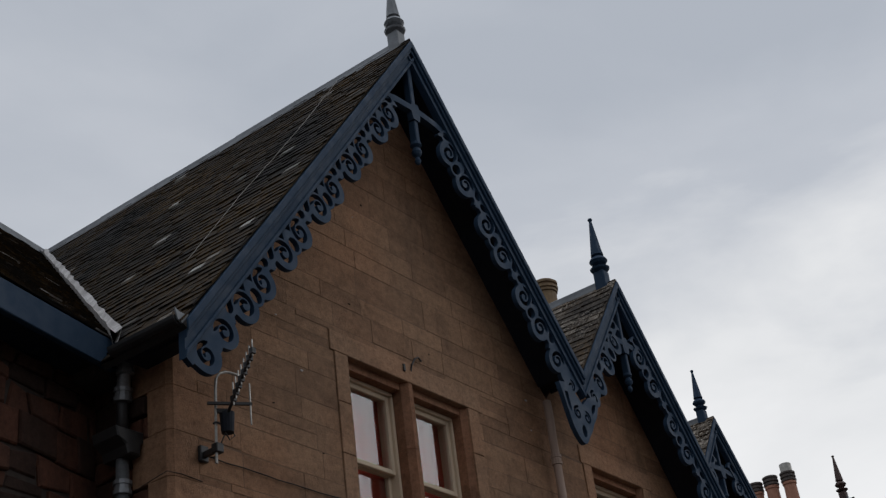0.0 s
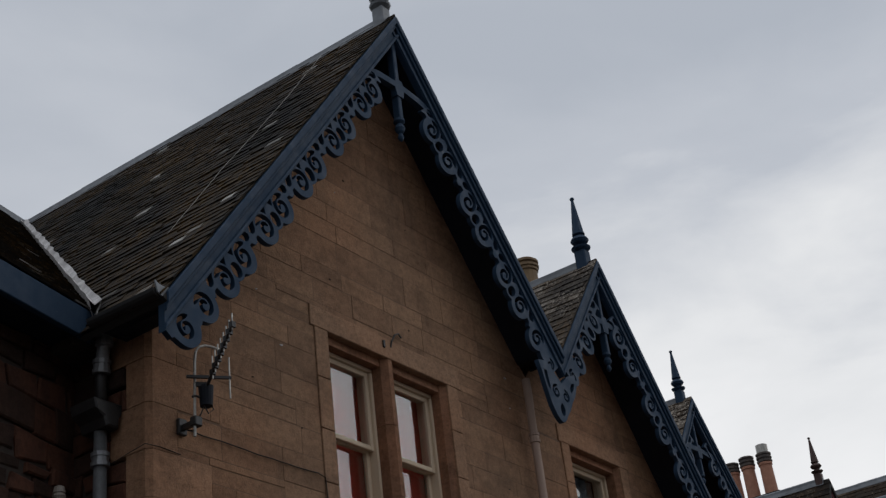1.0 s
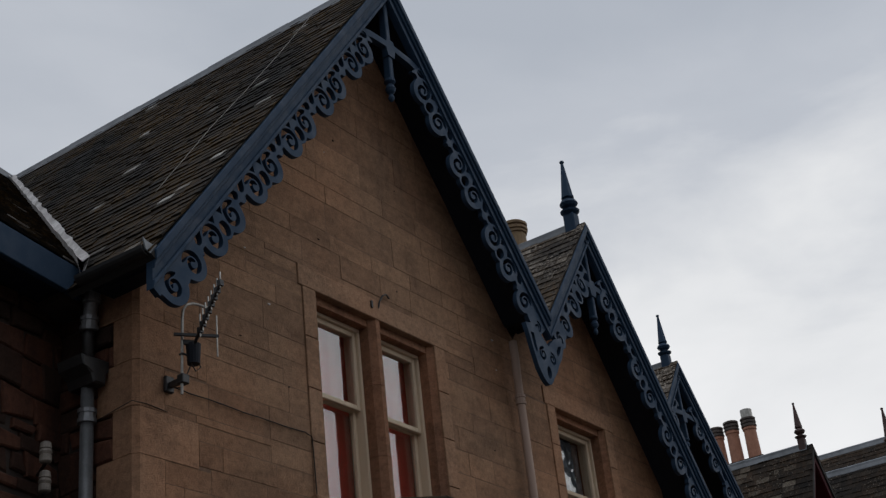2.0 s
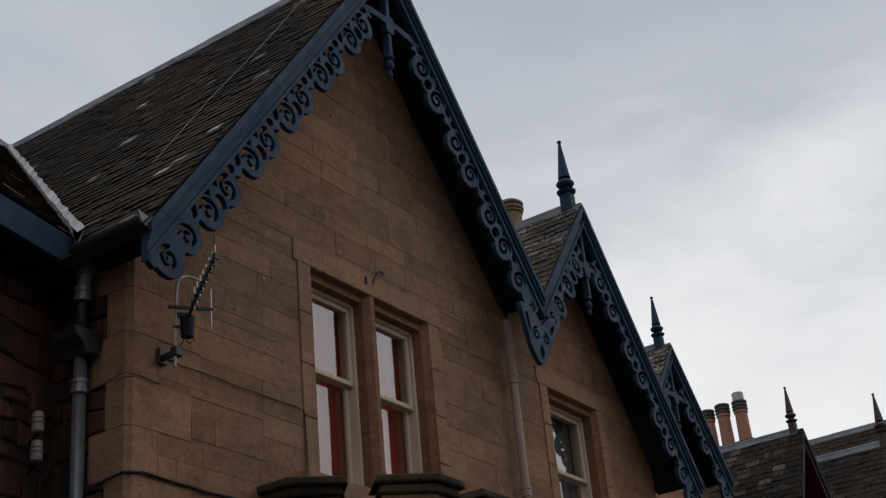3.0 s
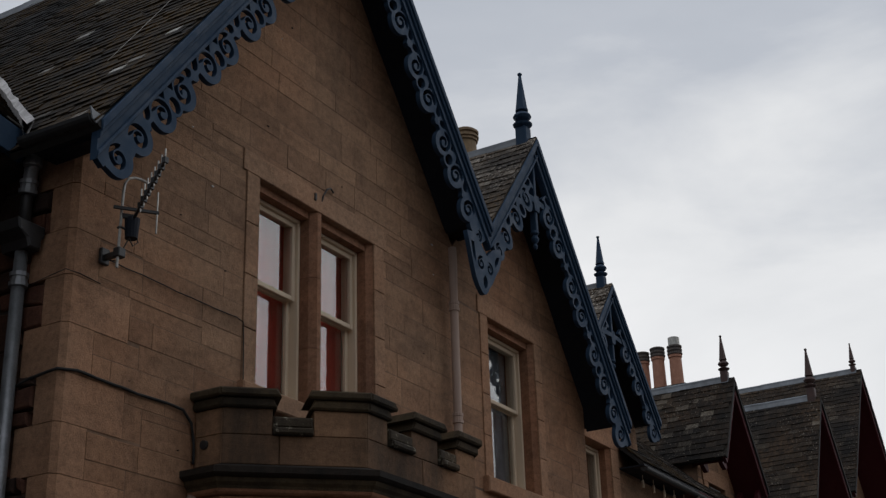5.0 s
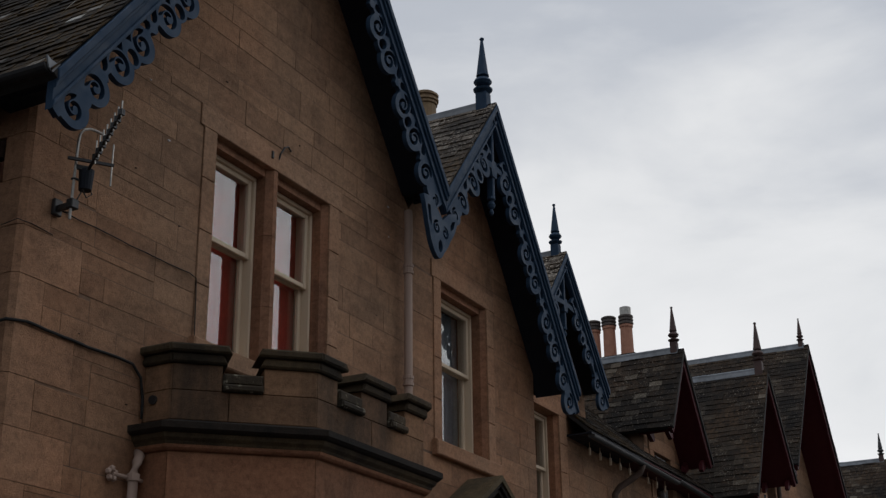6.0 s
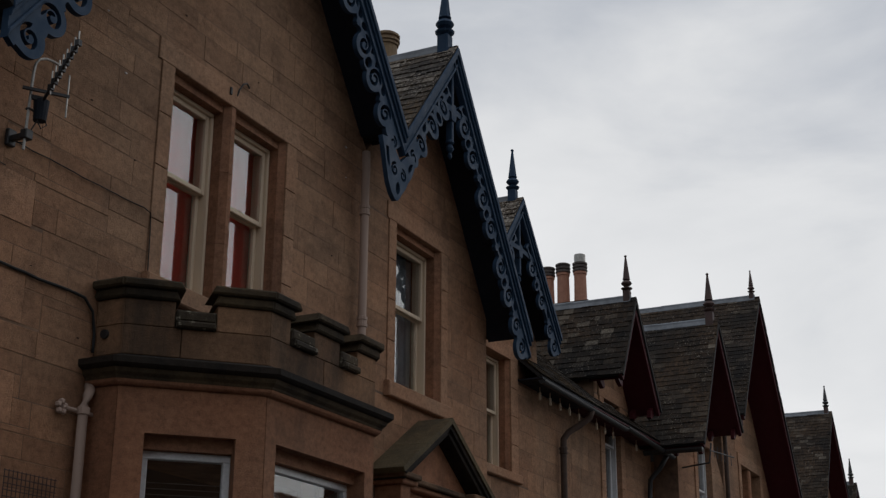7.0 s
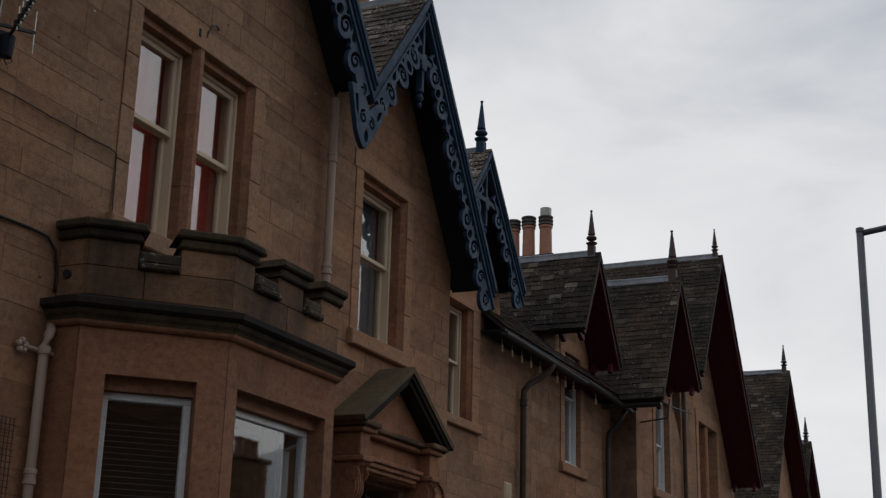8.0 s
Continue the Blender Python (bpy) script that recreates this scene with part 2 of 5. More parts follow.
RED_CLOTH = plain_material("red_curtain_cloth", (0.84, 0.105, 0.065), (0.74, 0.088, 0.055), 0.9, 0.0, 6.0, 0.1)
# indoor shade is put into this colour, for rooms, bay floor and porch linings
DARK_ROOM = plain_material("plaster_with_indoor_shade", (0.07, 0.06, 0.052), (0.05, 0.044, 0.04), 0.9)
BLIND = plain_material("grey_blind_slats", (0.12, 0.115, 0.11), (0.09, 0.088, 0.085), 0.6)
OPAL = plain_material("opal_glass", (0.75, 0.74, 0.72), (0.66, 0.65, 0.64), 0.25, 0.0, 4.0, 0.0)
STEEL = plain_material("grey_painted_steel", (0.085, 0.09, 0.10), (0.06, 0.063, 0.07), 0.5)
CERAMIC = plain_material("weathered_ceramic", (0.30, 0.265, 0.22), (0.14, 0.12, 0.10), 0.5)
FIRED = plain_material("dark_fired_clay", (0.075, 0.035, 0.026), (0.045, 0.026, 0.022), 0.7)
GROUND = plain_material("grey_ground", (0.07, 0.068, 0.065), (0.045, 0.044, 0.043), 0.9, 0.0, 2.0)

GLASS, gn, gl, gb = material("window_glass", 0.015)
gb.inputs["Base Color"].default_value = (0.95, 0.97, 0.97, 1)
gb.inputs["Transmission Weight"].default_value, gb.inputs["IOR"].default_value = 1.0, 1.50
gpos, _ = place(gn, gl)
bump_node(gn, gl, gb, noise_node(gn, gl, gpos, 1.3, 1), 0.012, 0.02)

# ---- building helpers ----


def part(name, bm, mat, parent=None, label="", smooth=False):
    me = bpy.data.meshes.new(name)
    bmesh.ops.recalc_face_normals(bm, faces=bm.faces)
    bm.to_mesh(me)
    bm.free()
    if smooth:
        for p in me.polygons:
            p.use_smooth = True
    me.materials.append(mat)
    ob = new(name, me)
    ob.parent = parent
    return tagged(ob, label)


def thing(name, label, category, group="", kind=""):
    return tagged(new(name), label, category, group, kind)


def prism(bm, poly, put, d0, d1, inset=0.0):
    """A flat polygon given by (u, v) made solid between depths d0 (outside) and d1; put maps (u, v, depth) to the world."""
    n = len(poly)
    cu, cv = sum(p[0] for p in poly) / n, sum(p[1] for p in poly) / n
    rings = []
    if inset:
        small = [(u + math.copysign(min(inset, abs(cu - u) * 0.5), cu - u), v + math.copysign(min(inset, abs(cv - v) * 0.5), cv - v)) for u, v in poly]
        rings.append([bm.verts.new(put(u, v, d0)) for u, v in small])
        rings.append([bm.verts.new(put(u, v, d0 + inset)) for u, v in poly])
    else:
        rings.append([bm.verts.new(put(u, v, d0)) for u, v in poly])
    rings.append([bm.verts.new(put(u, v, d1)) for u, v in poly])
    bm.faces.new(rings[0])
    for a, b in zip(rings, rings[1:]):
        for i in range(n):
            j = (i + 1) % n
            bm.faces.new((a[i], b[i], b[j], a[j]))
    bm.faces.new(rings[-1][::-1])


def box(bm, x0, x1, y0, y1, z0, z1, bevel=0.0):
    made = bmesh.ops.create_cube(bm, size=1.0, matrix=Matrix.Translation(((x0 + x1) / 2, (y0 + y1) / 2, (z0 + z1) / 2)) @ Matrix.Diagonal((x1 - x0, y1 - y0, z1 - z0, 1)))
    if bevel:
        edges = {e for v in made["verts"] for e in v.link_edges}
        bmesh.ops.bevel(bm, geom=list(edges), offset=bevel, segments=1, affect="EDGES")


def bar(bm, a, b, w, h, up=(0, 0, 1), bevel=0.0):
    """A beam from a to b of width w and height h."""
    a, b = Vector(a), Vector(b)
    along = (b - a).normalized()
    side = along.cross(Vector(up)).normalized()
    over = side.cross(along)
    m = Matrix((side, along, over)).transposed().to_4x4()
    m.translation = (a + b) / 2
    made = bmesh.ops.create_cube(bm, size=1.0, matrix=m @ Matrix.Diagonal((w, (b - a).length, h, 1)))
    if bevel:
        bmesh.ops.bevel(bm, geom=list({e for v in made["verts"] for e in v.link_edges}), offset=bevel, segments=1, affect="EDGES")


def tube(bm, points, radius, sides=10, caps=True):
    pts = [Vector(p) for p in points]
    rings = []
    for i, p in enumerate(pts):
        d = (pts[min(i + 1, len(pts) - 1)] - pts[max(i - 1, 0)]).normalized()
        ref = Vector((0, 0, 1)) if abs(d.z) < 0.9 else Vector((0, 1, 0))
        s = d.cross(ref).normalized()
        o = s.cross(d)
        r = radius[i] if isinstance(radius, (list, tuple)) else radius
        rings.append([bm.verts.new(p + r * (math.cos(k * 2 * math.pi / sides) * s + math.sin(k * 2 * math.pi / sides) * o)) for k in range(sides)])
    for a, b in zip(rings, rings[1:]):
        for k in range(sides):
            bm.faces.new((a[k], a[(k + 1) % sides], b[(k + 1) % sides], b[k]))
    if caps:
        bm.faces.new(rings[0][::-1])
        bm.faces.new(rings[-1])


def turned_post(bm, base, profile, sides=16):
    """A lathe form: profile of (height, radius) above base."""
    base = Vector(base)
    rings = []
    for h, r in profile:
        rings.append([bm.verts.new(base + Vector((r * math.cos(2 * math.pi * k / sides), r * math.sin(2 * math.pi * k / sides), h))) for k in range(sides)])
    for a, b in zip(rings, rings[1:]):
        for k in range(sides):
            bm.faces.new((a[k], a[(k + 1) % sides], b[(k + 1) % sides], b[k]))
    bm.faces.new(rings[0][::-1])
    bm.faces.new(rings[-1])


def clipped(poly, region):
    """The polygon cut to a convex region given anticlockwise."""
    out = poly
    for i in range(len(region)):
        (ax, ay), (bx, by) = region[i], region[(i + 1) % len(region)]
        src, out = out, []
        for k in range(len(src)):
            p, q = src[k], src[(k + 1) % len(src)]
            sp = (bx - ax) * (p[1] - ay) - (by - ay) * (p[0] - ax)
            sq = (bx - ax) * (q[1] - ay) - (by - ay) * (q[0] - ax)
            if sp >= 0:
                out.append(p)
            if (sp >= 0) != (sq >= 0):
                f = sp / (sp - sq)
                out.append((p[0] + f * (q[0] - p[0]), p[1] + f * (q[1] - p[1])))
        if len(out) < 3:
            return []
    clean = [p for k, p in enumerate(out) if math.dist(p, out[k - 1]) > 1e-4]
    return clean if len(clean) > 2 else []


def area(poly):
    return abs(sum(p[0] * q[1] - q[0] * p[1] for p, q in zip(poly, poly[1:] + poly[:1]))) / 2


def on_front(y):
    """Maps (x, z, depth) onto a wall that faces the street at y."""
    return lambda u, v, d: (u, y + d, v)


def cell_wall(name, region, openings, put, thick, mat, parent, label="", skin=0.0):
    """A solid wall of the region's shape with openings (u0, u1, v0, v1) right through it."""
    bm = bmesh.new()
    us = sorted({min(p[0] for p in region), max(p[0] for p in region)} | {o[k] for o in openings for k in (0, 1)})
    vs = sorted({min(p[1] for p in region), max(p[1] for p in region)} | {o[k] for o in openings for k in (2, 3)})
    for u0, u1 in zip(us, us[1:]):
        for v0, v1 in zip(vs, vs[1:]):
            cu, cv = (u0 + u1) / 2, (v0 + v1) / 2
            if any(o[0] < cu < o[1] and o[2] < cv < o[3] for o in openings):
                continue
            poly = clipped([(u0, v0), (u1, v0), (u1, v1), (u0, v1)], region)
            if poly:
                prism(bm, poly, put, skin, thick)
    bmesh.ops.remove_doubles(bm, verts=bm.verts[:], dist=0.0005)
    return part(name, bm, mat, parent, label)


def less(rects, o):
    """Rectangles (u0, u1, v0, v1) with the rectangle o taken out of them."""
    out = []
    for a, b, c, d in rects:
        if b <= o[0] or a >= o[1] or d <= o[2] or c >= o[3]:
            out.append((a, b, c, d))
            continue
        if c < o[2]:
            out.append((a, b, c, o[2]))
        if d > o[3]:
            out.append((a, b, o[3], d))
        lo, hi = max(c, o[2]), min(d, o[3])
        if a < o[0]:
            out.append((a, o[0], lo, hi))
        if b > o[1]:
            out.append((o[1], b, lo, hi))
    return out


def lay_stones(region, blocked, put, mat, parent, heights, lengths, depth=0.06, gap=0.0045, rng=None, z0=None, name="stone", rough=0.003, jitter=0.0):
    """Courses of squared blocks, each one a mesh of its own, cut round what is blocked (u0, u1, v0, v1)."""
    rng = rng or random.Random(3)
    lo_u, hi_u = min(p[0] for p in region), max(p[0] for p in region)
    v, hi_v = (z0 if z0 is not None else min(p[1] for p in region)), max(p[1] for p in region)
    while v < hi_v:
        h = rng.choice(heights)
        u = lo_u - rng.random() * lengths[0]
        while u < hi_u:
            w = rng.uniform(*lengths)
            rects = [(max(u, lo_u), min(u + w, hi_u), v, v + h)]
            if h > 0.31 and rng.random() < 0.22:
                cut = v + h * rng.uniform(0.42, 0.58)
                rects = [(rects[0][0], rects[0][1], v, cut), (rects[0][0], rects[0][1], cut, v + h)]
            for o in blocked:
                rects = less(rects, o)
            for a, b, c, d in rects:
                if b - a < 0.03 or d - c < 0.025:
                    continue
                g = gap / 2
                poly = clipped([(a + g, c + g), (b - g, c + g), (b - g, d - g), (a + g, d - g)], region)
                if jitter:
                    poly = [(x + rng.uniform(-jitter, jitter), y + rng.uniform(-jitter, jitter)) for x, y in poly]
                if poly and area(poly) > 0.002:
                    bm = bmesh.new()
                    prism(bm, poly, put, rng.uniform(-rough, rough * 0.4), depth, 0.012 if jitter else 0.0025)
                    part(name, bm, mat, parent)
            u += w
        v += h


# ---- roofs, trim and windows as kinds of things ----
SLATE_SHAPES = []
for k in range(5):
    w, lo, hi, chip = 1.0, 0.009 + 0.0015 * k, 0.003, 0.012 * (k - 2)
    me = bpy.data.meshes.new("slate")
    me.from_pydata(
        [(-0.497, 0, 0), (0.497, chip, 0), (0.495, 1, 0), (-0.495, 1, 0), (-0.49, 0.006, lo), (0.49, chip + 0.006, lo), (0.495, 1, hi), (-0.495, 1, hi)], [],
        [(4, 5, 6, 7), (0, 1, 5, 4), (1, 2, 6, 5), (3, 0, 4, 7), (0, 3, 2, 1)])
    SLATE_SHAPES.append(me)
SLATE_FACES = [(4, 5, 6, 7), (0, 1, 5, 4), (1, 2, 6, 5), (3, 0, 4, 7), (0, 3, 2, 1)]


def span(region, v):
    """Where a convex region begins and ends at height v."""
    hits = []
    for (ax, ay), (bx, by) in zip(region, region[1:] + region[:1]):
        if (ay - v) * (by - v) <= 0 and ay != by:
            hits.append(ax + (v - ay) / (by - ay) * (bx - ax))
    return (min(hits), max(hits)) if len(hits) > 1 else (0, 0)


def slate_roof(parent, name, o, u, v, region, course=0.105, width=0.155, mat=None, single=None, seed=1, label="", bed=0.05, ragged=0.0):
    """A boarded slope with overlapping slates. o: origin; u: along the eave; v: up the slope; region in (u, v) metres."""
    mat = mat or SLATE
    o, u, v = Vector(o), Vector(u).normalized(), Vector(v).normalized()
    n = u.cross(v)
    if n.z < 0:
        n = -n
    rng = random.Random(seed)
    bm = bmesh.new()
    prism(bm, region, lambda a, b, d: o + a * u + b * v + d * n, -bed, 0.0)
    roof = part(name, bm, ROOF_BED, parent, label)
    basis = Matrix((u, v, n)).transposed().to_4x4()
    verts, faces, kept = [], [], 0
    lo_v, hi_v = min(p[1] for p in region), max(p[1] for p in region)
    row, b = 0, lo_v
    while b < hi_v - 0.02:
        a0, a1 = span(region, min(b + course * 0.5, hi_v - 0.001))
        a0 += rng.uniform(-ragged, ragged)
        a1 += rng.uniform(-ragged, ragged)
        a = a0 - (width * 0.5 if row % 2 else 0.0) - rng.random() * 0.05
        while a < a1:
            w = width * rng.uniform(0.75, 1.25)
            c0, c1 = max(a, a0), min(a + w, a1)
            a += w
            if c1 - c0 < 0.05:
                continue
            length = min(course * 2.1, hi_v - b + 0.02)
            mid_u = (c0 + c1) / 2
            m = Matrix.Translation(o + mid_u * u + (b + rng.uniform(-0.010, 0.008)) * v + (0.014 + rng.random() * 0.007) * n) @ basis @ Matrix.Rotation(rng.uniform(-0.018, 0.018), 4, "Z") @ Matrix.Rotation(-0.03 - rng.random() * 0.03, 4, "X") @ Matrix.Diagonal((c1 - c0, length, 1, 1))
            shape = SLATE_SHAPES[rng.randrange(5)]
            if single and kept < 300 and single[0] <= mid_u <= single[1] and single[2] <= b <= single[3]:
                ob = new("slate", shape)
                ob.parent = roof
                ob.matrix_world = m
                if not shape.materials:
                    shape.materials.append(SLATE)
                if mat is not SLATE:
                    ob.material_slots[0].link = "OBJECT"
                    ob.material_slots[0].material = mat
                kept += 1
            else:
                first = len(verts)
                verts += [m @ p.co for p in shape.vertices]
                faces += [tuple(first + i for i in f) for f in SLATE_FACES]
        row += 1
        b += course
    me = bpy.data.meshes.new("slates")
    me.from_pydata(verts, [], faces)
    me.materials.append(mat)
    rest = tagged(new("slates", me), kind="stuff")
    rest.parent = roof
    return roof


def spiral_hole(cu, cv, r, turn, start, turns=1.42):
    """The outline of a spiral channel, wide at its mouth, that winds in to a round eye."""
    n = 26
    outer, inner = [], []
    for i in range(n + 1):
        f = i / n
        a = start + turn * f * turns * 2 * math.pi
        ro = r * (1 - 0.68 * f)
        w = r * (0.40 - 0.13 * f) * min(1.0, f / 0.06 + 0.4) * (1.0 if f < 0.9 else 1 - 4 * (f - 0.9))
        outer.append((cu + ro * math.cos(a), cv + ro * math.sin(a)))
        inner.append((cu + (ro - w) * math.cos(a), cv + (ro - w) * math.sin(a)))
    return outer + inner[::-1]


def ellipse(cu, cv, a, b, n=14, tilt=0.0):
    return [(cu + a * math.cos(t) * math.cos(tilt) - b * math.sin(t) * math.sin(tilt), cv + a * math.cos(t) * math.sin(tilt) + b * math.sin(t) * math.cos(tilt)) for t in (2 * math.pi * k / n for k in range(n))]


def fret_mesh(length, units, k, m, wide, ext, lobe, deep):
    """Pierced scrollwork along a length: u runs down the slope, v away from the board. Below the foot it follows the
    plumb cut for ext metres and ends in a round lobe (centre beyond the foot, depth, radius)."""
    step = (length - 0.40 * k) / units
    circles, holes, cusps = [], [], []
    for i in range(units):
        a = i * step
        f = step / 0.91
        circles += [(a + 0.262 * f, 0.112 * k, 0.130 * k), (a + 0.455 * f, 0.118 * k, 0.090 * k), (a + 0.648 * f, 0.112 * k, 0.130 * k)]
        cusps += [a + 0.015 * f, a + 0.895 * f]
        holes.append(spiral_hole(a + 0.258 * f, 0.112 * k, 0.114 * k, 1, -2.5))
        holes.append(spiral_hole(a + 0.652 * f, 0.112 * k, 0.114 * k, -1, math.pi + 2.5))
        holes.append(ellipse(a + 0.455 * f, 0.130 * k, 0.052 * k, 0.060 * k))
        for c in (0.375, 0.535):
            holes.append([(a + (c - 0.045) * f, 0.006 * k), (a + (c + 0.045) * f, 0.006 * k), (a + c * f, 0.052 * k)])
        for c, s in ((0.0, 1), (0.91, -1)):
            holes.append([(a + (c + s * u) * f, v * k) for u, v in ((0.016, 0.036), (0.042, 0.008), (0.105, 0.003), (0.158, 0.006), (0.134, 0.026), (0.116, 0.050), (0.092, 0.066), (0.062, 0.072), (0.032, 0.062))])
    e = length
    lu, lv, lr = lobe
    circles += [(e - 0.27 * k, 0.105 * k, 0.125 * k), (e - 0.10 * k, 0.06 * k, 0.11 * k), (e + lu, lv, lr)]
    holes.append(spiral_hole(e - 0.265 * k, 0.108 * k, 0.106 * k, -1, math.pi + 2.5))
    holes.append(spiral_hole(e + lu, lv + 0.01, lr * 0.74, 1, -2.6))
    end = e + ext
    low_edge, top_edge = [], []
    n = max(40, int(end / 0.012))
    for i in range(n + 1):
        x = end * i / n
        top = max(-0.01, ((x - e) / m - wide) / deep) if x > e else -0.01
        low = max(0.098 * k if x < e - 0.40 * k else 0.072 * k, top + 0.012)
        for c in cusps:
            low = max(low, 0.138 * k - abs(x - c) * 1.3)
        for cu, cv, r in circles:
            if abs(x - cu) < r:
                low = max(low, cv + math.sqrt(r * r - (x - cu) ** 2))
        low_edge.append((x, low))
        top_edge.append((x, min(top, low - 0.010)))
    cu = bpy.data.curves.new("fret", "CURVE")
    cu.dimensions, cu.fill_mode, cu.extrude = "2D", "BOTH", 0.024
    for loop in [top_edge + low_edge[::-1]] + holes:
        sp = cu.splines.new("POLY")
        sp.points.add(len(loop) - 1)
        for p, (x, y) in zip(sp.points, loop):
            p.co = (x, y, 0, 1)
        sp.use_cyclic_u = True
    tmp = new("fret_form", cu)
    deps = bpy.context.evaluated_depsgraph_get()
    me = bpy.data.meshes.new_from_object(tmp.evaluated_get(deps))
    bpy.data.objects.remove(tmp)
    bpy.data.curves.remove(cu)
    return me


def slope_frame(ax, az, side, m, y):
    """Maps (down the slope, inwards from its edge, depth) to the world for one side of a gable."""
    c, s = 1 / math.hypot(1, m), m / math.hypot(1, m)
    return lambda u, v, d: Vector((ax + side * (u * c - v * s), y + d, az - u * s - v * c))


def bargeboard(parent, ax, az, side, m, y, length, units, paint, k=1.0, start=0.95, fret=True, wide=0.165, ext=0.20, lobe=(0.02, 0.10, 0.145), plumb=True, moulded=True, deep=1.0):
    """A moulded verge board whose foot is cut plumb, with or without scrollwork below it."""
    put = slope_frame(ax, az, side, m, y)
    bm = bmesh.new()
    foot = length + (wide * m if plumb else 0.0)
    prism(bm, [(0.0, 0.0), (length, 0.0), (foot, wide), (wide / m, wide)], put, 0.0, 0.06)
    board = part("bargeboard", bm, paint, parent)
    for a, b, out in ((-0.012, 0.045, -0.045), (0.045, 0.075, -0.025), (wide - 0.035, wide - 0.005, -0.016)) if moulded else ():
        ea, eb = (max(0, a) * m, b * m) if plumb else (0.0, 0.0)
        bm = bmesh.new()
        prism(bm, [(max(0, a) / m, a), (length + ea, a), (length + eb, b), (max(0, b) / m, b)], put, out, -0.001, 0.006)
        part("moulding", bm, paint, board)
    if fret:
        me = fret_mesh(length - start, units, k, m, wide, ext, lobe, deep)
        for p in me.vertices:
            q = p.co.copy()
            p.co = put(start + q.x, wide - 0.004 + q.y * deep, 0.03 + q.z)
        me.materials.append(paint)
        bm = bmesh.new()
        bm.from_mesh(me)
        bpy.data.meshes.remove(me)
        part("scrollwork", bm, paint, board, "pierced scroll fretwork")
    return board


def soffit(parent, ax, az, side, m, y0, y1, length, paint, drop=0.075, thick=0.03):
    put = slope_frame(ax, az, side, m, 0.0)
    bm = bmesh.new()
    prism(bm, [(drop / m, drop), (length, drop), (length, drop + thick), (drop / m, drop + thick)], put, y0, y1)
    return part("soffit", bm, paint, parent)


def king_post(parent, ax, az, m, y, paint, drop=1.6, k=1.0, collar=0.92):
    """The open truss in the gable's head: post, collar piece and turned pendant."""
    bm = bmesh.new()
    box(bm, ax - 0.036 * k, ax + 0.036 * k, y + 0.0, y + 0.08, az - drop + 0.22 * k, az - 0.16, 0.008)
    truss = part("king_post", bm, paint, parent)
    half = collar / m
    bm = bmesh.new()
    zc = az - collar
    poly = [(-half - 0.02, -0.10), (-half * 0.45, -0.015), (-0.07, 0.0), (-0.05, -0.09), (0.05, -0.09), (0.07, 0.0), (half * 0.45, -0.015), (half + 0.02, -0.10), (half + 0.03, -0.03), (half * 0.5, 0.055), (0.06, 0.07), (0.05, 0.11), (-0.05, 0.11), (-0.06, 0.07), (-half * 0.5, 0.055), (-half - 0.03, -0.03)]
    vs_f = [bm.verts.new((ax + u, y - 0.012, zc + v)) for u, v in poly]
    vs_b = [bm.verts.new((ax + u, y + 0.055, zc + v)) for u, v in poly]
    bm.faces.new(vs_f)
    bm.faces.new(vs_b[::-1])
    for i in range(len(poly)):
        j = (i + 1) % len(poly)
        bm.faces.new((vs_f[i], vs_b[i], vs_b[j], vs_f[j]))
    part("collar", bm, paint, truss)
    bm = bmesh.new()
    zb = az - drop - 0.06 * k
    turned_post(bm, (ax, y + 0.04, zb), [(h * k, r * k * 0.8) for h, r in ((0, 0.012), (0.02, 0.035), (0.05, 0.048), (0.085, 0.035), (0.10, 0.028), (0.13, 0.062), (0.17, 0.078), (0.21, 0.06), (0.23, 0.04), (0.26, 0.085), (0.30, 0.075))], 12)
    part("pendant", bm, paint, truss, smooth=False)


def finial(parent, x, y, z, k, mat, sides=14, foot=None):
    bm = bmesh.new()
    box(bm, x - 0.065 * k, x + 0.065 * k, y - 0.065 * k, y + 0.065 * k, z - 0.15, z + 0.17 * k, 0.012)
    base = part("finial", bm, foot or mat, parent)
    bm = bmesh.new()
    turned_post(bm, (x, y, z + 0.165 * k), [(h * k, r * k * 0.86) for h, r in ((0, 0.07), (0.03, 0.115), (0.05, 0.125), (0.065, 0.06), (0.085, 0.052), (0.11, 0.095), (0.14, 0.118), (0.175, 0.095), (0.20, 0.05), (0.215, 0.082), (0.235, 0.078))], sides)
    part("bulb", bm, mat, base, smooth=False)
    bm = bmesh.new()
    turned_post(bm, (x, y, z + 0.40 * k), [(h * k, r * k) for h, r in ((0, 0.068), (0.42, 0.016), (0.425, 0.02), (0.44, 0.028), (0.455, 0.018), (0.46, 0.004))], 8)
    part("spike", bm, mat, base)


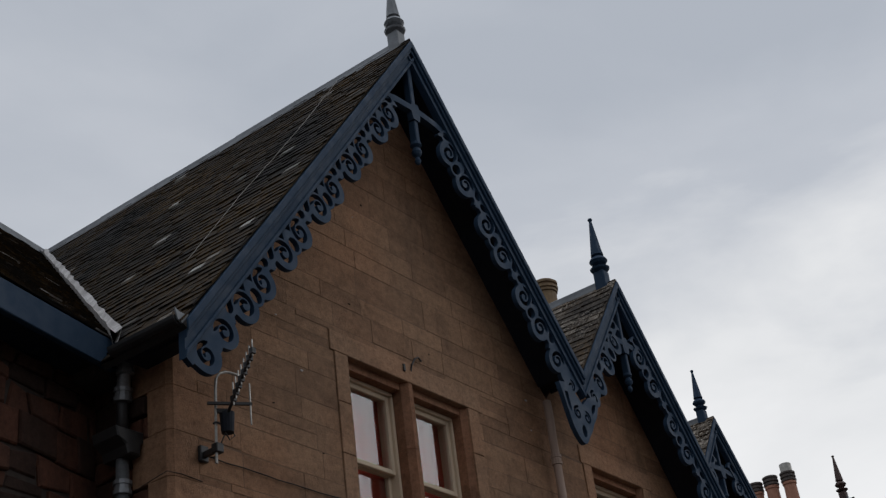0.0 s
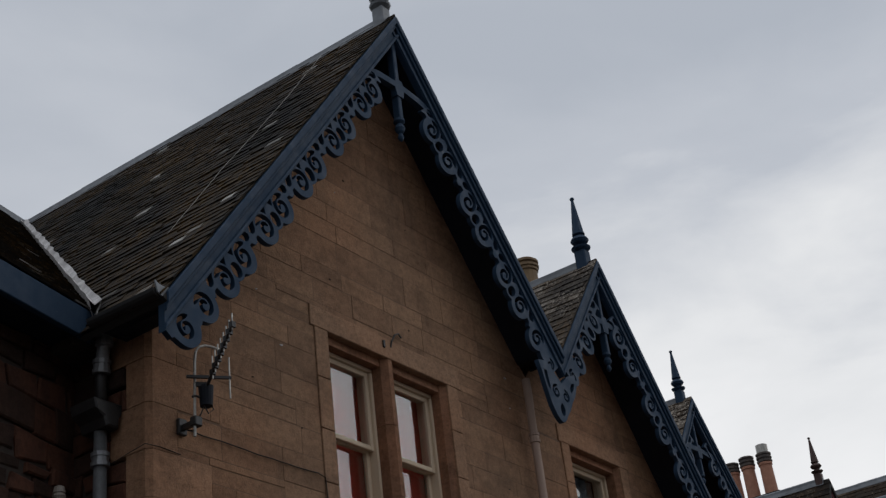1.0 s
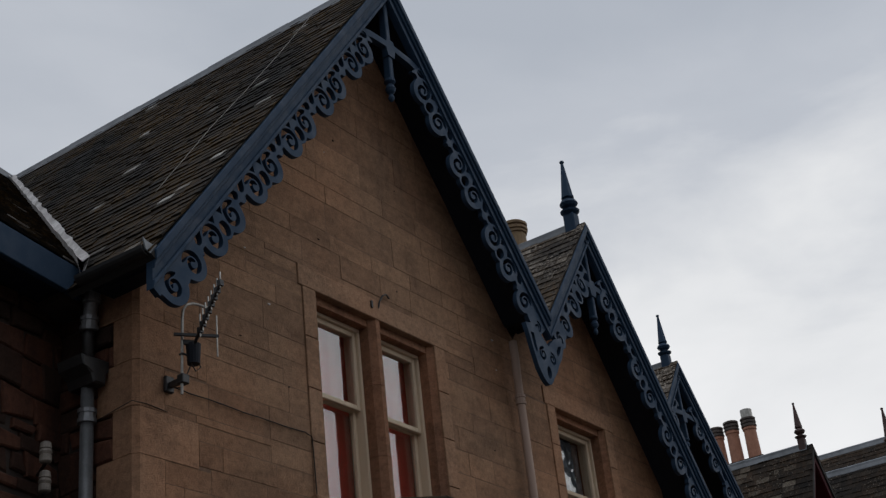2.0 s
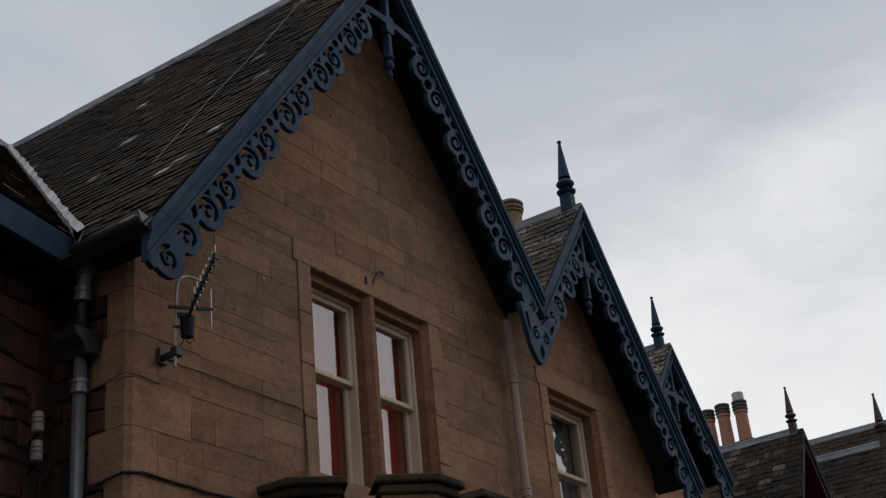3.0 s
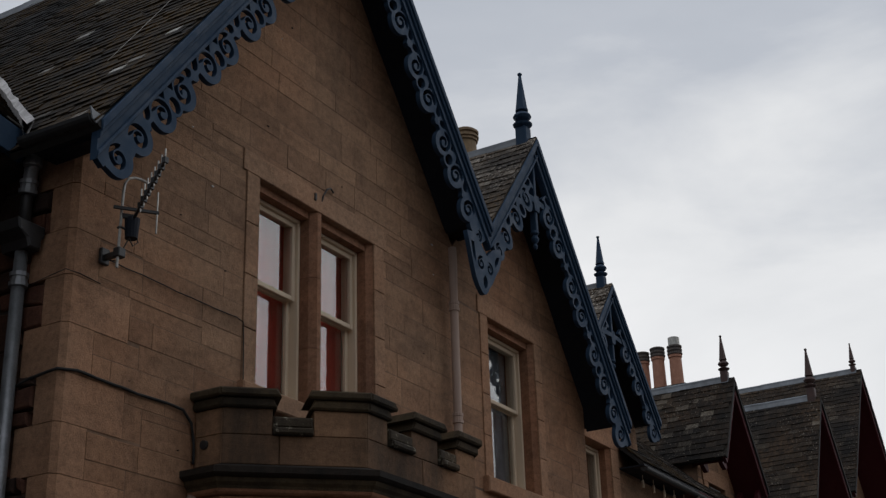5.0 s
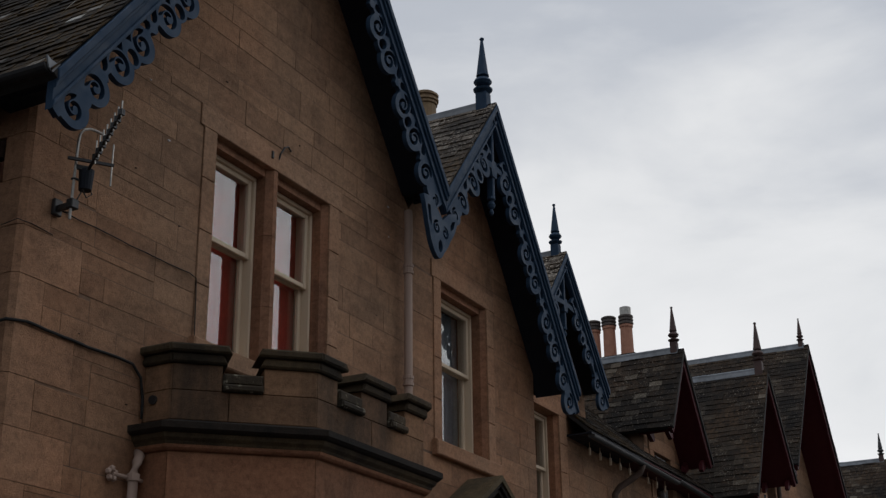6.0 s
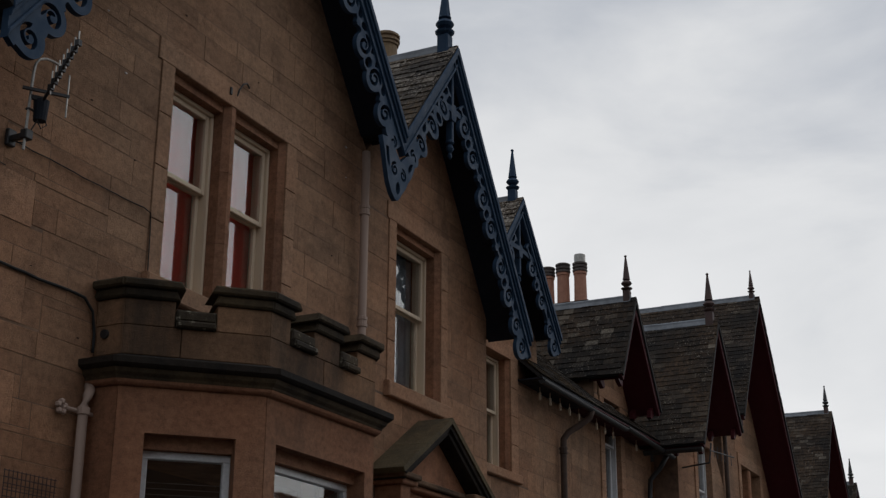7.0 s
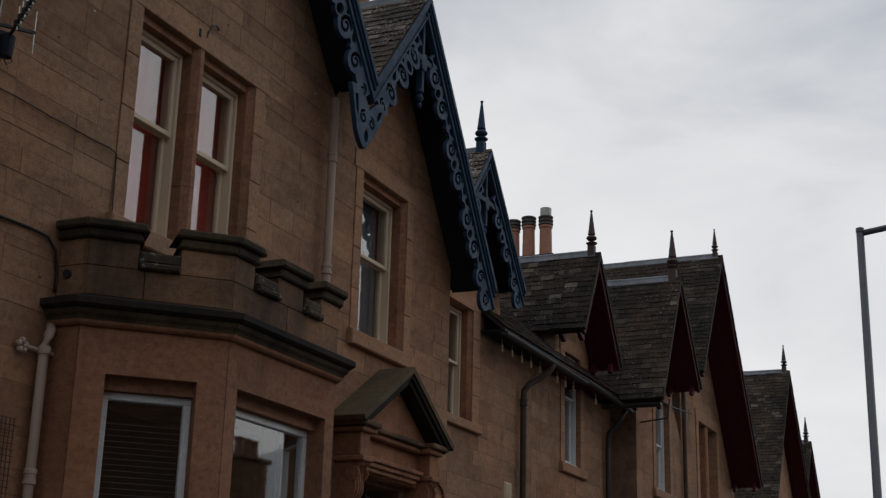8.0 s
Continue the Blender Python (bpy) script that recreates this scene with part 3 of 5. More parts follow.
def ridge_capping(parent, a, b, mat=None, w=0.046, drop=0.55):
    """Sheet-metal ridge roll with its two wings and joints along it."""
    a, b = Vector(a), Vector(b)
    n = max(1, round((b - a).length / 1.15))
    along = (b - a).normalized()
    side = along.cross(Vector((0, 0, 1))).normalized()
    first = None
    for i in range(n):
        p, q = a + (b - a) * (i / n), a + (b - a) * ((i + 1) / n) + along * 0.03
        lift = Vector((0, 0, 0.006 * (i % 2)))
        bm = bmesh.new()
        sec = [(-w, -drop * w * 2.3), (-0.035, -0.012), (-0.03, 0.03), (0, 0.05), (0.03, 0.03), (0.035, -0.012), (w, -drop * w * 2.3), (w, -drop * w * 2.3 - 0.01), (0, -0.05), (-w, -drop * w * 2.3 - 0.01)]
        rings = [[bm.verts.new(c + lift + s * side + Vector((0, 0, h))) for s, h in sec] for c in (p, q)]
        for k in range(len(sec)):
            j = (k + 1) % len(sec)
            bm.faces.new((rings[0][k], rings[0][j], rings[1][j], rings[1][k]))
        bm.faces.new(rings[0][::-1])
        bm.faces.new(rings[1])
        ob = part("ridge_sheet", bm, mat or LEAD, parent)
    return ob


def gutter(name, a, b, r, mat, label, parent=None):
    """A half-round gutter from a to b with stop ends."""
    a, b = Vector(a), Vector(b)
    along = (b - a).normalized()
    side = along.cross(Vector((0, 0, 1))).normalized()
    bm = bmesh.new()
    rings = []
    for c in (a, b):
        ring = []
        for rr in (r, r - 0.008):
            arc = [c + rr * math.cos(t) * side + Vector((0, 0, rr * math.sin(t))) for t in (math.pi + math.pi * k / 8 for k in range(9))]
            ring += arc if rr == r else arc[::-1]
        rings.append([bm.verts.new(p) for p in ring])
    for k in range(18):
        j = (k + 1) % 18
        bm.faces.new((rings[0][k], rings[0][j], rings[1][j], rings[1][k]))
    for ring in rings:
        bm.faces.new(ring)
    # stop ends
    for c, s in ((a, 1), (b, -1)):
        pts = [c + s * 0.004 * along + (r - 0.002) * math.cos(t) * side + Vector((0, 0, (r - 0.002) * math.sin(t))) for t in (math.pi + math.pi * k / 8 for k in range(9))]
        bm.faces.new([bm.verts.new(p) for p in pts])
    ob = part(name, bm, mat, parent)
    return tagged(ob, label, "gutter") if parent is None else ob


def drainpipe(points, r, mat, label, collars=(), base=None):
    pipe = thing("drainpipe", label, "drainpipe")
    bm = bmesh.new()
    tube(bm, points, r, 12)
    part("pipe", bm, mat, pipe, smooth=True)
    r = max(r) if isinstance(r, list) else r
    for c, axis in collars:
        c, axis = Vector(c), Vector(axis).normalized()
        bm = bmesh.new()
        tube(bm, [c - axis * 0.055, c - axis * 0.05, c - axis * 0.02, c - axis * 0.018, c + axis * 0.018, c + axis * 0.02, c + axis * 0.05, c + axis * 0.055], [r * 1.02, r * 1.30, r * 1.30, r * 1.15, r * 1.15, r * 1.30, r * 1.30, r * 1.02], 12)
        part("collar", bm, mat, pipe)
    return pipe


def sash_window(parent, x0, x1, z0, z1, y, mat, meet=0.52, deep=0.20, label="sash window with cream-painted frame", flip=False, pane_label=""):
    """A two-sash window in an opening of a street-facing wall; y is the wall's face."""
    win = tagged(new("window"), label)
    win.parent = parent
    yf = y + deep
    zm = z0 + (z1 - z0) * meet
    for nm, a in (("frame_head", (x0, x1, yf, yf + 0.17, z1 - 0.034, z1)), ("frame_sill", (x0, x1, yf - 0.03, yf + 0.17, z0, z0 + 0.05)), ("frame_jamb", (x0, x0 + 0.03, yf, yf + 0.17, z0 + 0.05, z1 - 0.034)), ("frame_jamb", (x1 - 0.03, x1, yf, yf + 0.17, z0 + 0.05, z1 - 0.034))):
        bm = bmesh.new()
        box(bm, *a, 0.006)
        part(nm, bm, mat, win)
    for nm, ya, za, zb, low in (("upper_sash", yf + 0.030, zm - 0.02, z1 - 0.034, 0.045), ("lower_sash", yf + 0.085, z0 + 0.05, zm + 0.02, 0.07)):
        bm = bmesh.new()
        a, b = x0 + 0.03, x1 - 0.03
        box(bm, a, a + 0.044, ya, ya + 0.04, za, zb, 0.005)
        box(bm, b - 0.042, b, ya, ya + 0.04, za, zb, 0.005)
        box(bm, a + 0.044, b - 0.042, ya, ya + 0.04, za, za + low, 0.005)
        box(bm, a + 0.044, b - 0.042, ya, ya + 0.04, zb - 0.045, zb, 0.005)
        part(nm, bm, mat, win)
        bm = bmesh.new()
        box(bm, a + 0.040, b - 0.038, ya + 0.030, ya + 0.034, za + low - 0.005, zb - 0.04)
        pane = part("pane", bm, GLASS, win)
        pane.visible_shadow = False
    return win


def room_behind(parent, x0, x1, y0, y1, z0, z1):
    """A lining behind a window, open to the street side; the room's dimness is put into its colour."""
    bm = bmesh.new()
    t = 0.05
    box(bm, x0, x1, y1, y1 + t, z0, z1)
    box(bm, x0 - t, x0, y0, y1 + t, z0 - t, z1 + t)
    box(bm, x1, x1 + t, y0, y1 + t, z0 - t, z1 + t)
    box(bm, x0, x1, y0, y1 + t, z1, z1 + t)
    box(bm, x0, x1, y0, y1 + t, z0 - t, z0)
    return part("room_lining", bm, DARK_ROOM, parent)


def hanging_cloth(name, x0, x1, y, z0, z1, mat, folds, depth, label, x1_low=None):
    bm = bmesh.new()
    n, rows = folds * 8, 6
    grid = []
    for j in range(rows + 1):
        f = j / rows
        xr = x1 + ((x1_low if x1_low is not None else x1) - x1) * (1 - f)
        grid.append([bm.verts.new((x0 + (xr - x0) * i / n, y + depth * math.sin(2 * math.pi * folds * i / n) * (0.7 + 0.3 * math.sin(i)), z0 + (z1 - z0) * f)) for i in range(n + 1)])
    for j in range(rows):
        for i in range(n):
            bm.faces.new((grid[j][i], grid[j][i + 1], grid[j + 1][i + 1], grid[j + 1][i]))
    bmesh.ops.solidify(bm, geom=bm.faces[:], thickness=0.004)
    return tagged(part(name, bm, mat, smooth=True), label, "curtain")


# ---- ground ----
bm = bmesh.new()
prism(bm, [(-900, -900), (1500, -900), (1500, 900), (-900, 900)], lambda u, v, d: (u, v, -d), 0.0, 0.5)
tagged(part("ground", bm, GROUND), "grey street surface reaching to the horizon", "ground", kind="structure")

# ---- the near house: front wall with two gables ----
WY, BY, BK, BB = 6.5, 6.05, 7.6, 7.25
G1X, G1Z, G1L, G1R = 9.03, 10.31, 1.335, 1.29
G2X, G2Z, G2L, G2R = 12.56, 8.82, 1.263, 1.385
G3X, G3Z, G3M = 17.30, 8.83, 1.22
house = thing("stone_house", "brown sandstone villa with blue gable trim and slate roofs", "house")

left_x, mid_x, right_x = 6.11, 11.36, 14.36
reg1 = [(left_x, 0), (mid_x, 0), (mid_x, G1Z - 0.12 - G1R * (mid_x - G1X)), (G1X, G1Z - 0.12), (left_x, G1Z - 0.12 - G1L * (G1X - left_x))]
reg2 = [(mid_x, 0), (right_x, 0), (right_x, G2Z - 0.12 - G2R * (right_x - G2X)), (G2X, G2Z - 0.12), (mid_x, G2Z - 0.12 - G2L * (G2X - mid_x))]
W1 = (8.132, 9.861, 4.85, 6.685)
W2 = (12.035, 13.12, 4.85, 6.615)
bay_hole = (7.75, 10.3, 0.9, 3.5)
door_hole = (11.95, 13.15, 0.0, 3.35)
front = on_front(WY)
wall1 = cell_wall("wall", [(max(x, left_x + 0.05), z) for x, z in reg1], [W1, bay_hole], front, 0.5, MORTAR, house, "coursed brown sandstone gable wall", 0.0015)
wall2 = cell_wall("wall", reg2, [W2, door_hole], front, 0.5, MORTAR, house, "coursed brown sandstone gable wall", 0.0015)


def surround(parent, w, y, mat, ear=0.10, jamb=0.20, lintel=0.34, sill=0.16, out=0.022, wall_parent=None):
    """Dressed stone lintel, jambs and sill of a window, standing a little proud of the wall."""
    x0, x1, z0, z1 = w
    g = 0.003
    put = on_front(y)
    bm = bmesh.new()
    e = jamb + ear
    prism(bm, [(x0 - e, z1 - 0.004), (x1 + e, z1 - 0.004), (x1 + e, z1 + lintel), (x0 - e, z1 + lintel)], put, -out, 0.2, 0.006)
    part("lintel", bm, mat, parent)
    for a, b in ((x0 - jamb, x0 + 0.004), (x1 - 0.004, x1 + jamb)):
        z = z0
        n = 4
        for i in range(n):
            h = (z1 - z0) / n
            bm = bmesh.new()
            top = z + h - g if i < n - 1 else z1 - 0.006
            prism(bm, [(a, z + g), (b, z + g), (b, top), (a, top)], put, -out, 0.24, 0.005)
            part("jamb_stone", bm, mat, parent)
            z += h
    bm = bmesh.new()
    prism(bm, [(x0 - jamb - 0.04, z0 - sill), (x1 + jamb + 0.04, z0 - sill), (x1 + jamb + 0.04, z0 - g), (x0 - jamb - 0.04, z0 - g)], put, -0.07, 0.2, 0.012)
    part("sill", bm, mat, parent)
    return (x0 - e, x1 + e, z1, z1 + lintel), (x0 - jamb, x1 + jamb, z0 - sill, z1)


b1 = surround(house, W1, WY, DRESSED, 0.05, 0.165, 0.19, out=0.014)
b2 = surround(house, W2, WY, DRESSED, 0.04, 0.16, 0.19, out=0.014)

# chamfered mullion and right-hand reveals
for x, half, back in ((8.996, 0.028, 0.080),):
    bm = bmesh.new()
    ring = [(x - half, WY - 0.004), (x + half, WY - 0.004), (x + back, WY + 0.052), (x + back, WY + 0.36), (x - back, WY + 0.36), (x - back, WY + 0.052)]
    for z_low, z_high in ((4.85, 5.4), (5.404, 6.05), (6.054, 6.685)):
        lo = [bm.verts.new((u, v, z_low)) for u, v in ring]
        hi = [bm.verts.new((u, v, z_high)) for u, v in ring]
        bm.faces.new(lo[::-1])
        bm.faces.new(hi)
        for i in range(6):
            bm.faces.new((lo[i], lo[(i + 1) % 6], hi[(i + 1) % 6], hi[i]))
    part("mullion", bm, RED_STONE, house)


def reveal(parent, x, z0, z1, y, mat, side):
    """A chamfered inner jamb; side: +1 when the opening lies to its left."""
    bm = bmesh.new()
    ring = [(x, y + 0.0), (x, y + 0.36), (x - side * 0.054, y + 0.36), (x - side * 0.054, y + 0.054)]
    lo = [bm.verts.new((u, v, z0)) for u, v in ring]
    hi = [bm.verts.new((u, v, z1)) for u, v in ring]
    bm.faces.new(lo)
    bm.faces.new(hi)
    for i in range(4):
        bm.faces.new((lo[i], lo[(i + 1) % 4], hi[(i + 1) % 4], hi[i]))
    part("reveal", bm, mat, parent)


for w in (W1, W2):
    reveal(house, w[1], w[2], w[3], WY, RED_STONE, 1)
    reveal(house, w[0], w[2], w[3], WY, RED_STONE, -1)
    bm = bmesh.new()
    prism(bm, [(w[0], w[3] - 0.075), (w[1], w[3] - 0.075), (w[1], w[3]), (w[0], w[3])], on_front(WY), 0.06, 0.36)
    part("lintel_soffit", bm, RED_STONE, house)
sash_window(house, W1[0] + 0.054, 8.916, W1[2], 6.61, WY, CREAM, 0.572, 0.145)
sash_window(house, 9.076, W1[1] - 0.054, W1[2], 6.61, WY, CREAM, 0.572, 0.145)
sash_window(house, W2[0] + 0.054, W2[1] - 0.054, W2[2], 6.54, WY, CREAM, 0.565, 0.155)
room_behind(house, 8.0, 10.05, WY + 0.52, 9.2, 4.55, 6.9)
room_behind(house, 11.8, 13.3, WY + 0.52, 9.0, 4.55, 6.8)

# ---- near house: roofs ----
VALLEY_Y = 6.86


def side_slope(parent, name, ridge_x, ridge_z, m, side, eave_x, y_eave, y_ridge, **kw):
    """One side of a gabled roof whose ridge runs away from the street; y_eave and y_ridge are its (front, back) ends."""
    run = abs(ridge_x - eave_x)
    length = run * math.hypot(1, m)
    o = (eave_x, 0, ridge_z - m * run)
    up = Vector((-side * run, 0, m * run))
    region = [(y_eave[0], 0), (y_eave[1], 0), (y_ridge[1], length), (y_ridge[0], length)]
    return slate_roof(parent, name, o, (0, 1, 0), up, region, **kw)


F1 = BY - 0.03
side_slope(house, "roof", G1X, G1Z + 0.02, G1L, -1, 5.80, (F1, VALLEY_Y), (F1, 11.7), single=(F1, 8.0, 0.0, 2.9), seed=11, label="steep mossy slate roof slope")
side_slope(house, "roof", G1X, G1Z + 0.02, G1R, 1, mid_x, (F1, 10.5), (F1, 11.7), seed=12, course=0.17, width=0.28)
side_slope(house, "roof", G2X, G2Z + 0.02, G2L, -1, mid_x, (F1, 9.5), (F1, 9.5), single=(F1, 8.6, 0.0, 3.0), seed=13, mat=SLATE_STREAKED, width=0.19, course=0.12, label="small steep slate slope streaked with lichen")
side_slope(house, "roof", G2X, G2Z + 0.02, G2R, 1, 14.62, (F1, 9.3), (F1, 9.5), seed=14, course=0.17, width=0.28)
ridge_capping(house, (G1X, F1 + 0.18, G1Z + 0.055), (G1X, 11.75, G1Z + 0.055))
ridge_capping(house, (G2X, F1 + 0.18, G2Z + 0.055), (G2X, 9.5, G2Z + 0.055))

# ---- near house: gable trim ----
L1 = (G1X - 5.84) * math.hypot(1, G1L)
R1 = (mid_x - 0.003 - G1X) * math.hypot(1, G1R)
L2 = (G2X - mid_x - 0.003) * math.hypot(1, G2L)
R2 = (14.63 - G2X) * math.hypot(1, G2R)
bargeboard(house, G1X, G1Z, -1, G1L, BY, L1, 5, BLUE, 1.06, deep=1.08)
bargeboard(house, G1X, G1Z, 1, G1R, BY, R1, 3, BLUE, 1.06, ext=0.10, lobe=(0.02, 0.10, 0.10), deep=1.28)
bargeboard(house, G2X, G2Z, -1, G2L, BY, L2, 1, BLUE, 0.95, 0.55, ext=0.10, lobe=(0.02, 0.09, 0.10), deep=1.28)
bargeboard(house, G2X, G2Z, 1, G2R, BY, R2, 3, BLUE, 0.95, 0.62, deep=1.28)
# the pierced tail where the two boards meet
def pierced_plate(outline, holes, thick):
    """A flat board with openings sawn through it, in its own plane."""
    cu = bpy.data.curves.new("plate", "CURVE")
    cu.dimensions, cu.fill_mode, cu.extrude = "2D", "BOTH", thick / 2
    for loop in [outline] + holes:
        sp = cu.splines.new("POLY")
        sp.points.add(len(loop) - 1)
        for q, (x, z) in zip(sp.points, loop):
            q.co = (x, z, 0, 1)
        sp.use_cyclic_u = True
    tmp = new("plate_form", cu)
    me = bpy.data.meshes.new_from_object(tmp.evaluated_get(bpy.context.evaluated_depsgraph_get()))
    bpy.data.objects.remove(tmp)
    bpy.data.curves.remove(cu)
    return me


tail = [(-0.36, 0.30), (-0.318, 0.19), (-0.27, 0.02), (-0.213, -0.145), (-0.15, -0.235), (-0.09, -0.285), (-0.05, -0.297), (-0.01, -0.285), (0.03, -0.25), (0.065, -0.20), (0.10, -0.165), (0.15, -0.11), (0.20, -0.03), (0.285, 0.07), (0.33, 0.16), (0.37, 0.25), (0.30, 0.31), (0.17, 0.26), (0.04, 0.145), (-0.08, 0.24), (-0.2, 0.33)]
tail_holes = [spiral_hole(-0.090, 0.025, 0.088, 1, 1.2), spiral_hole(0.088, 0.015, 0.080, -1, 1.9), [(-0.02, -0.08), (-0.06, -0.13), (-0.06, -0.19), (-0.03, -0.235), (0.015, -0.20), (0.03, -0.15), (0.012, -0.10)], [(-0.285, 0.22), (-0.25, 0.06), (-0.205, 0.0), (-0.195, 0.06), (-0.21, 0.14), (-0.22, 0.22)], [(0.20, 0.07), (0.265, 0.13), (0.305, 0.22), (0.24, 0.20), (0.20, 0.14)]]
me = pierced_plate(tail, tail_holes, 0.05)
for v in me.vertices:
    v.co = Vector((11.25 + v.co.x, BY + 0.0265 + v.co.z, 6.80 + v.co.y))
bm = bmesh.new()
bm.from_mesh(me)
bpy.data.meshes.remove(me)
part("pendant_tail", bm, BLUE, house, "pierced blue pendant where two bargeboards meet")
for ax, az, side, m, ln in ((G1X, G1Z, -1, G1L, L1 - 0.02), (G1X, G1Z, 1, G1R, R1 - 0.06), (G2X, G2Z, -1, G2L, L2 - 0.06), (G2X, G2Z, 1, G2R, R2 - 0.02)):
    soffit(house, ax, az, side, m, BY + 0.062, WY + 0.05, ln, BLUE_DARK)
king_post(house, G1X, G1Z, G1L, BY + 0.03, BLUE, 1.40, 0.85, 0.86)
king_post(house, G2X, G2Z, G2L, BY + 0.03, BLUE, 1.30, 0.75, 0.80)
finial(house, G1X, BY + 0.14, G1Z + 0.02, 1.05, LEAD)
finial(house, G2X, BY + 0.14, G2Z + 0.02, 1.07, BLUE)

# ---- near house: set-back range with the third gable ----
reg3 = [(right_x, 0), (20.0, 0), (20.0, 6.25), (right_x, 6.25)]
W3 = (16.70, 17.60, 4.88, 6.52)
back = on_front(BK)
wall3 = cell_wall("wall", reg3, [(W3[0], W3[1], W3[2], 6.25)], back, 0.45, MORTAR, house, "set-back sandstone wall under the eaves", 0.0015)
b3 = surround(house, W3, BK, DRESSED, 0.02, 0.25, 0.20, 0.13)
sash_window(house, W3[0] + 0.02, W3[1] - 0.055, W3[2], W3[3] - 0.02, BK, CREAM, deep=0.15)
reveal(house, W3[1], W3[2], W3[3], BK, RED_STONE, 1)
room_behind(house, 16.7, 18.0, BK + 0.47, 9.6, 4.5, 6.7)
g3w = [(G3X - 1.35, 6.25), (G3X + 1.35, 6.25), (G3X + 1.35, 7.0), (G3X, G3Z - 0.12), (G3X - 1.35, 7.0)]
wall4 = cell_wall("wall", g3w, [(W3[0], W3[1], 6.25, W3[3])], back, 0.4, MORTAR, house, "small sandstone gable over a window", 0.0015)
F3 = BB - 0.03
side_slope(house, "roof", G3X, G3Z + 0.02, G3M, -1, G3X - 1.42, (F3, 9.0), (F3, 10.5), single=(F3, 9.0, 0.0, 3.0), seed=15, mat=SLATE_STREAKED, width=0.19, course=0.12, label="small steep slate slope")
side_slope(house, "roof", G3X, G3Z + 0.02, G3M, 1, G3X + 1.42, (F3, 9.0), (F3, 10.5), seed=16, course=0.17, width=0.28)
ridge_capping(house, (G3X, F3 + 0.18, G3Z + 0.055), (G3X, 10.5, G3Z + 0.055))
R3 = 1.42 * math.hypot(1, G3M)
bargeboard(house, G3X, G3Z, -1, G3M, BB, R3, 1, BLUE, 0.9, 0.62, deep=1.25)
bargeboard(house, G3X, G3Z, 1, G3M, BB, R3, 1, BLUE, 0.9, 0.62, deep=1.25)
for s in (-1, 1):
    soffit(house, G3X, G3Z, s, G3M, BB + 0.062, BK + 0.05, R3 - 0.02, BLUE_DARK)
king_post(house, G3X, G3Z, G3M, BB + 0.03, BLUE, 1.30, 0.75, 0.80)
finial(house, G3X, BB + 0.14, G3Z + 0.02, 0.95, BLUE)

EAVE_Z, EAVE_Y, RIDGE_Y, RIDGE_Z = 6.30, 7.22, 11.7, 10.34


def street_slope(parent, x0, x1, y0, z0, y1, z1, **kw):
    """A slope that faces the street."""
    length = math.hypot(y1 - y0, z1 - z0)
    return slate_roof(parent, "roof", (0, y0, z0), (1, 0, 0), (0, y1 - y0, z1 - z0), [(x0, 0), (x1, 0), (x1, length), (x0, length)], **kw)


street_slope(house, 17.86, 20.0, EAVE_Y, EAVE_Z + 0.02, RIDGE_Y, RIDGE_Z, seed=17, label="main slate roof slope facing the street", course=0.12, width=0.2)

# ---- left wing, turned a little towards the street ----
wing_a, wing_b = Vector((2.0, 6.065, 0)), Vector((5.97, 6.90, 0))
wdir = (wing_b - wing_a).normalized()
wnor = Vector((-wdir.y, wdir.x, 0))
wlen = (wing_b - wing_a).length


def on_wing(off):
    return lambda u, v, d: wing_a + wdir * u + wnor * (off + d) + Vector((0, 0, v))


wing_wall = cell_wall("wall", [(0, 0), (wlen + 0.3, 0), (wlen + 0.3, 6.2), (0, 6.2)], [], on_wing(0.30), 0.4, RUBBLE_MORTAR, house, "rubble stone wall of the side wing", 0.03)
wing_up = Vector((0, 0, 1)) * 4.08 + wnor * 4.10
slate_roof(house, "roof", wing_a + Vector((0, 0, 6.27)), wdir, wing_up, [(0, 0), (wlen - 0.02, 0), (wlen + 3.98, 5.78), (0, 5.78)], seed=18, label="slate roof slope of the side wing")
bm = bmesh.new()
prism(bm, [(0, 6.03), (wlen - 0.02, 6.03), (wlen - 0.02, 6.26), (0, 6.26)], on_wing(0.0), -0.02, 0.03, 0.006)
part("fascia", bm, BLUE, house)
ridge_capping(house, wing_a + wing_up + Vector((0, 0, 6.32)), wing_a + wing_up + wdir * (wlen + 3.95) + Vector((0, 0, 6.32)))
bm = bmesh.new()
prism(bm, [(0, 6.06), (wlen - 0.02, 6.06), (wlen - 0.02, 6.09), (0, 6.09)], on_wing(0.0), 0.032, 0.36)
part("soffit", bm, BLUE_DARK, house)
# return wall of the gable block
bm = bmesh.new()
box(bm, left_x + 0.012, left_x + 0.5, WY + 0.505, 7.6, 0, 6.1)
box(bm, 5.80, left_x + 0.3, 6.94, 7.5, 6.0, 6.12)
ret = part("wall", bm, RUBBLE_MORTAR, house, "plain return wall at the corner")

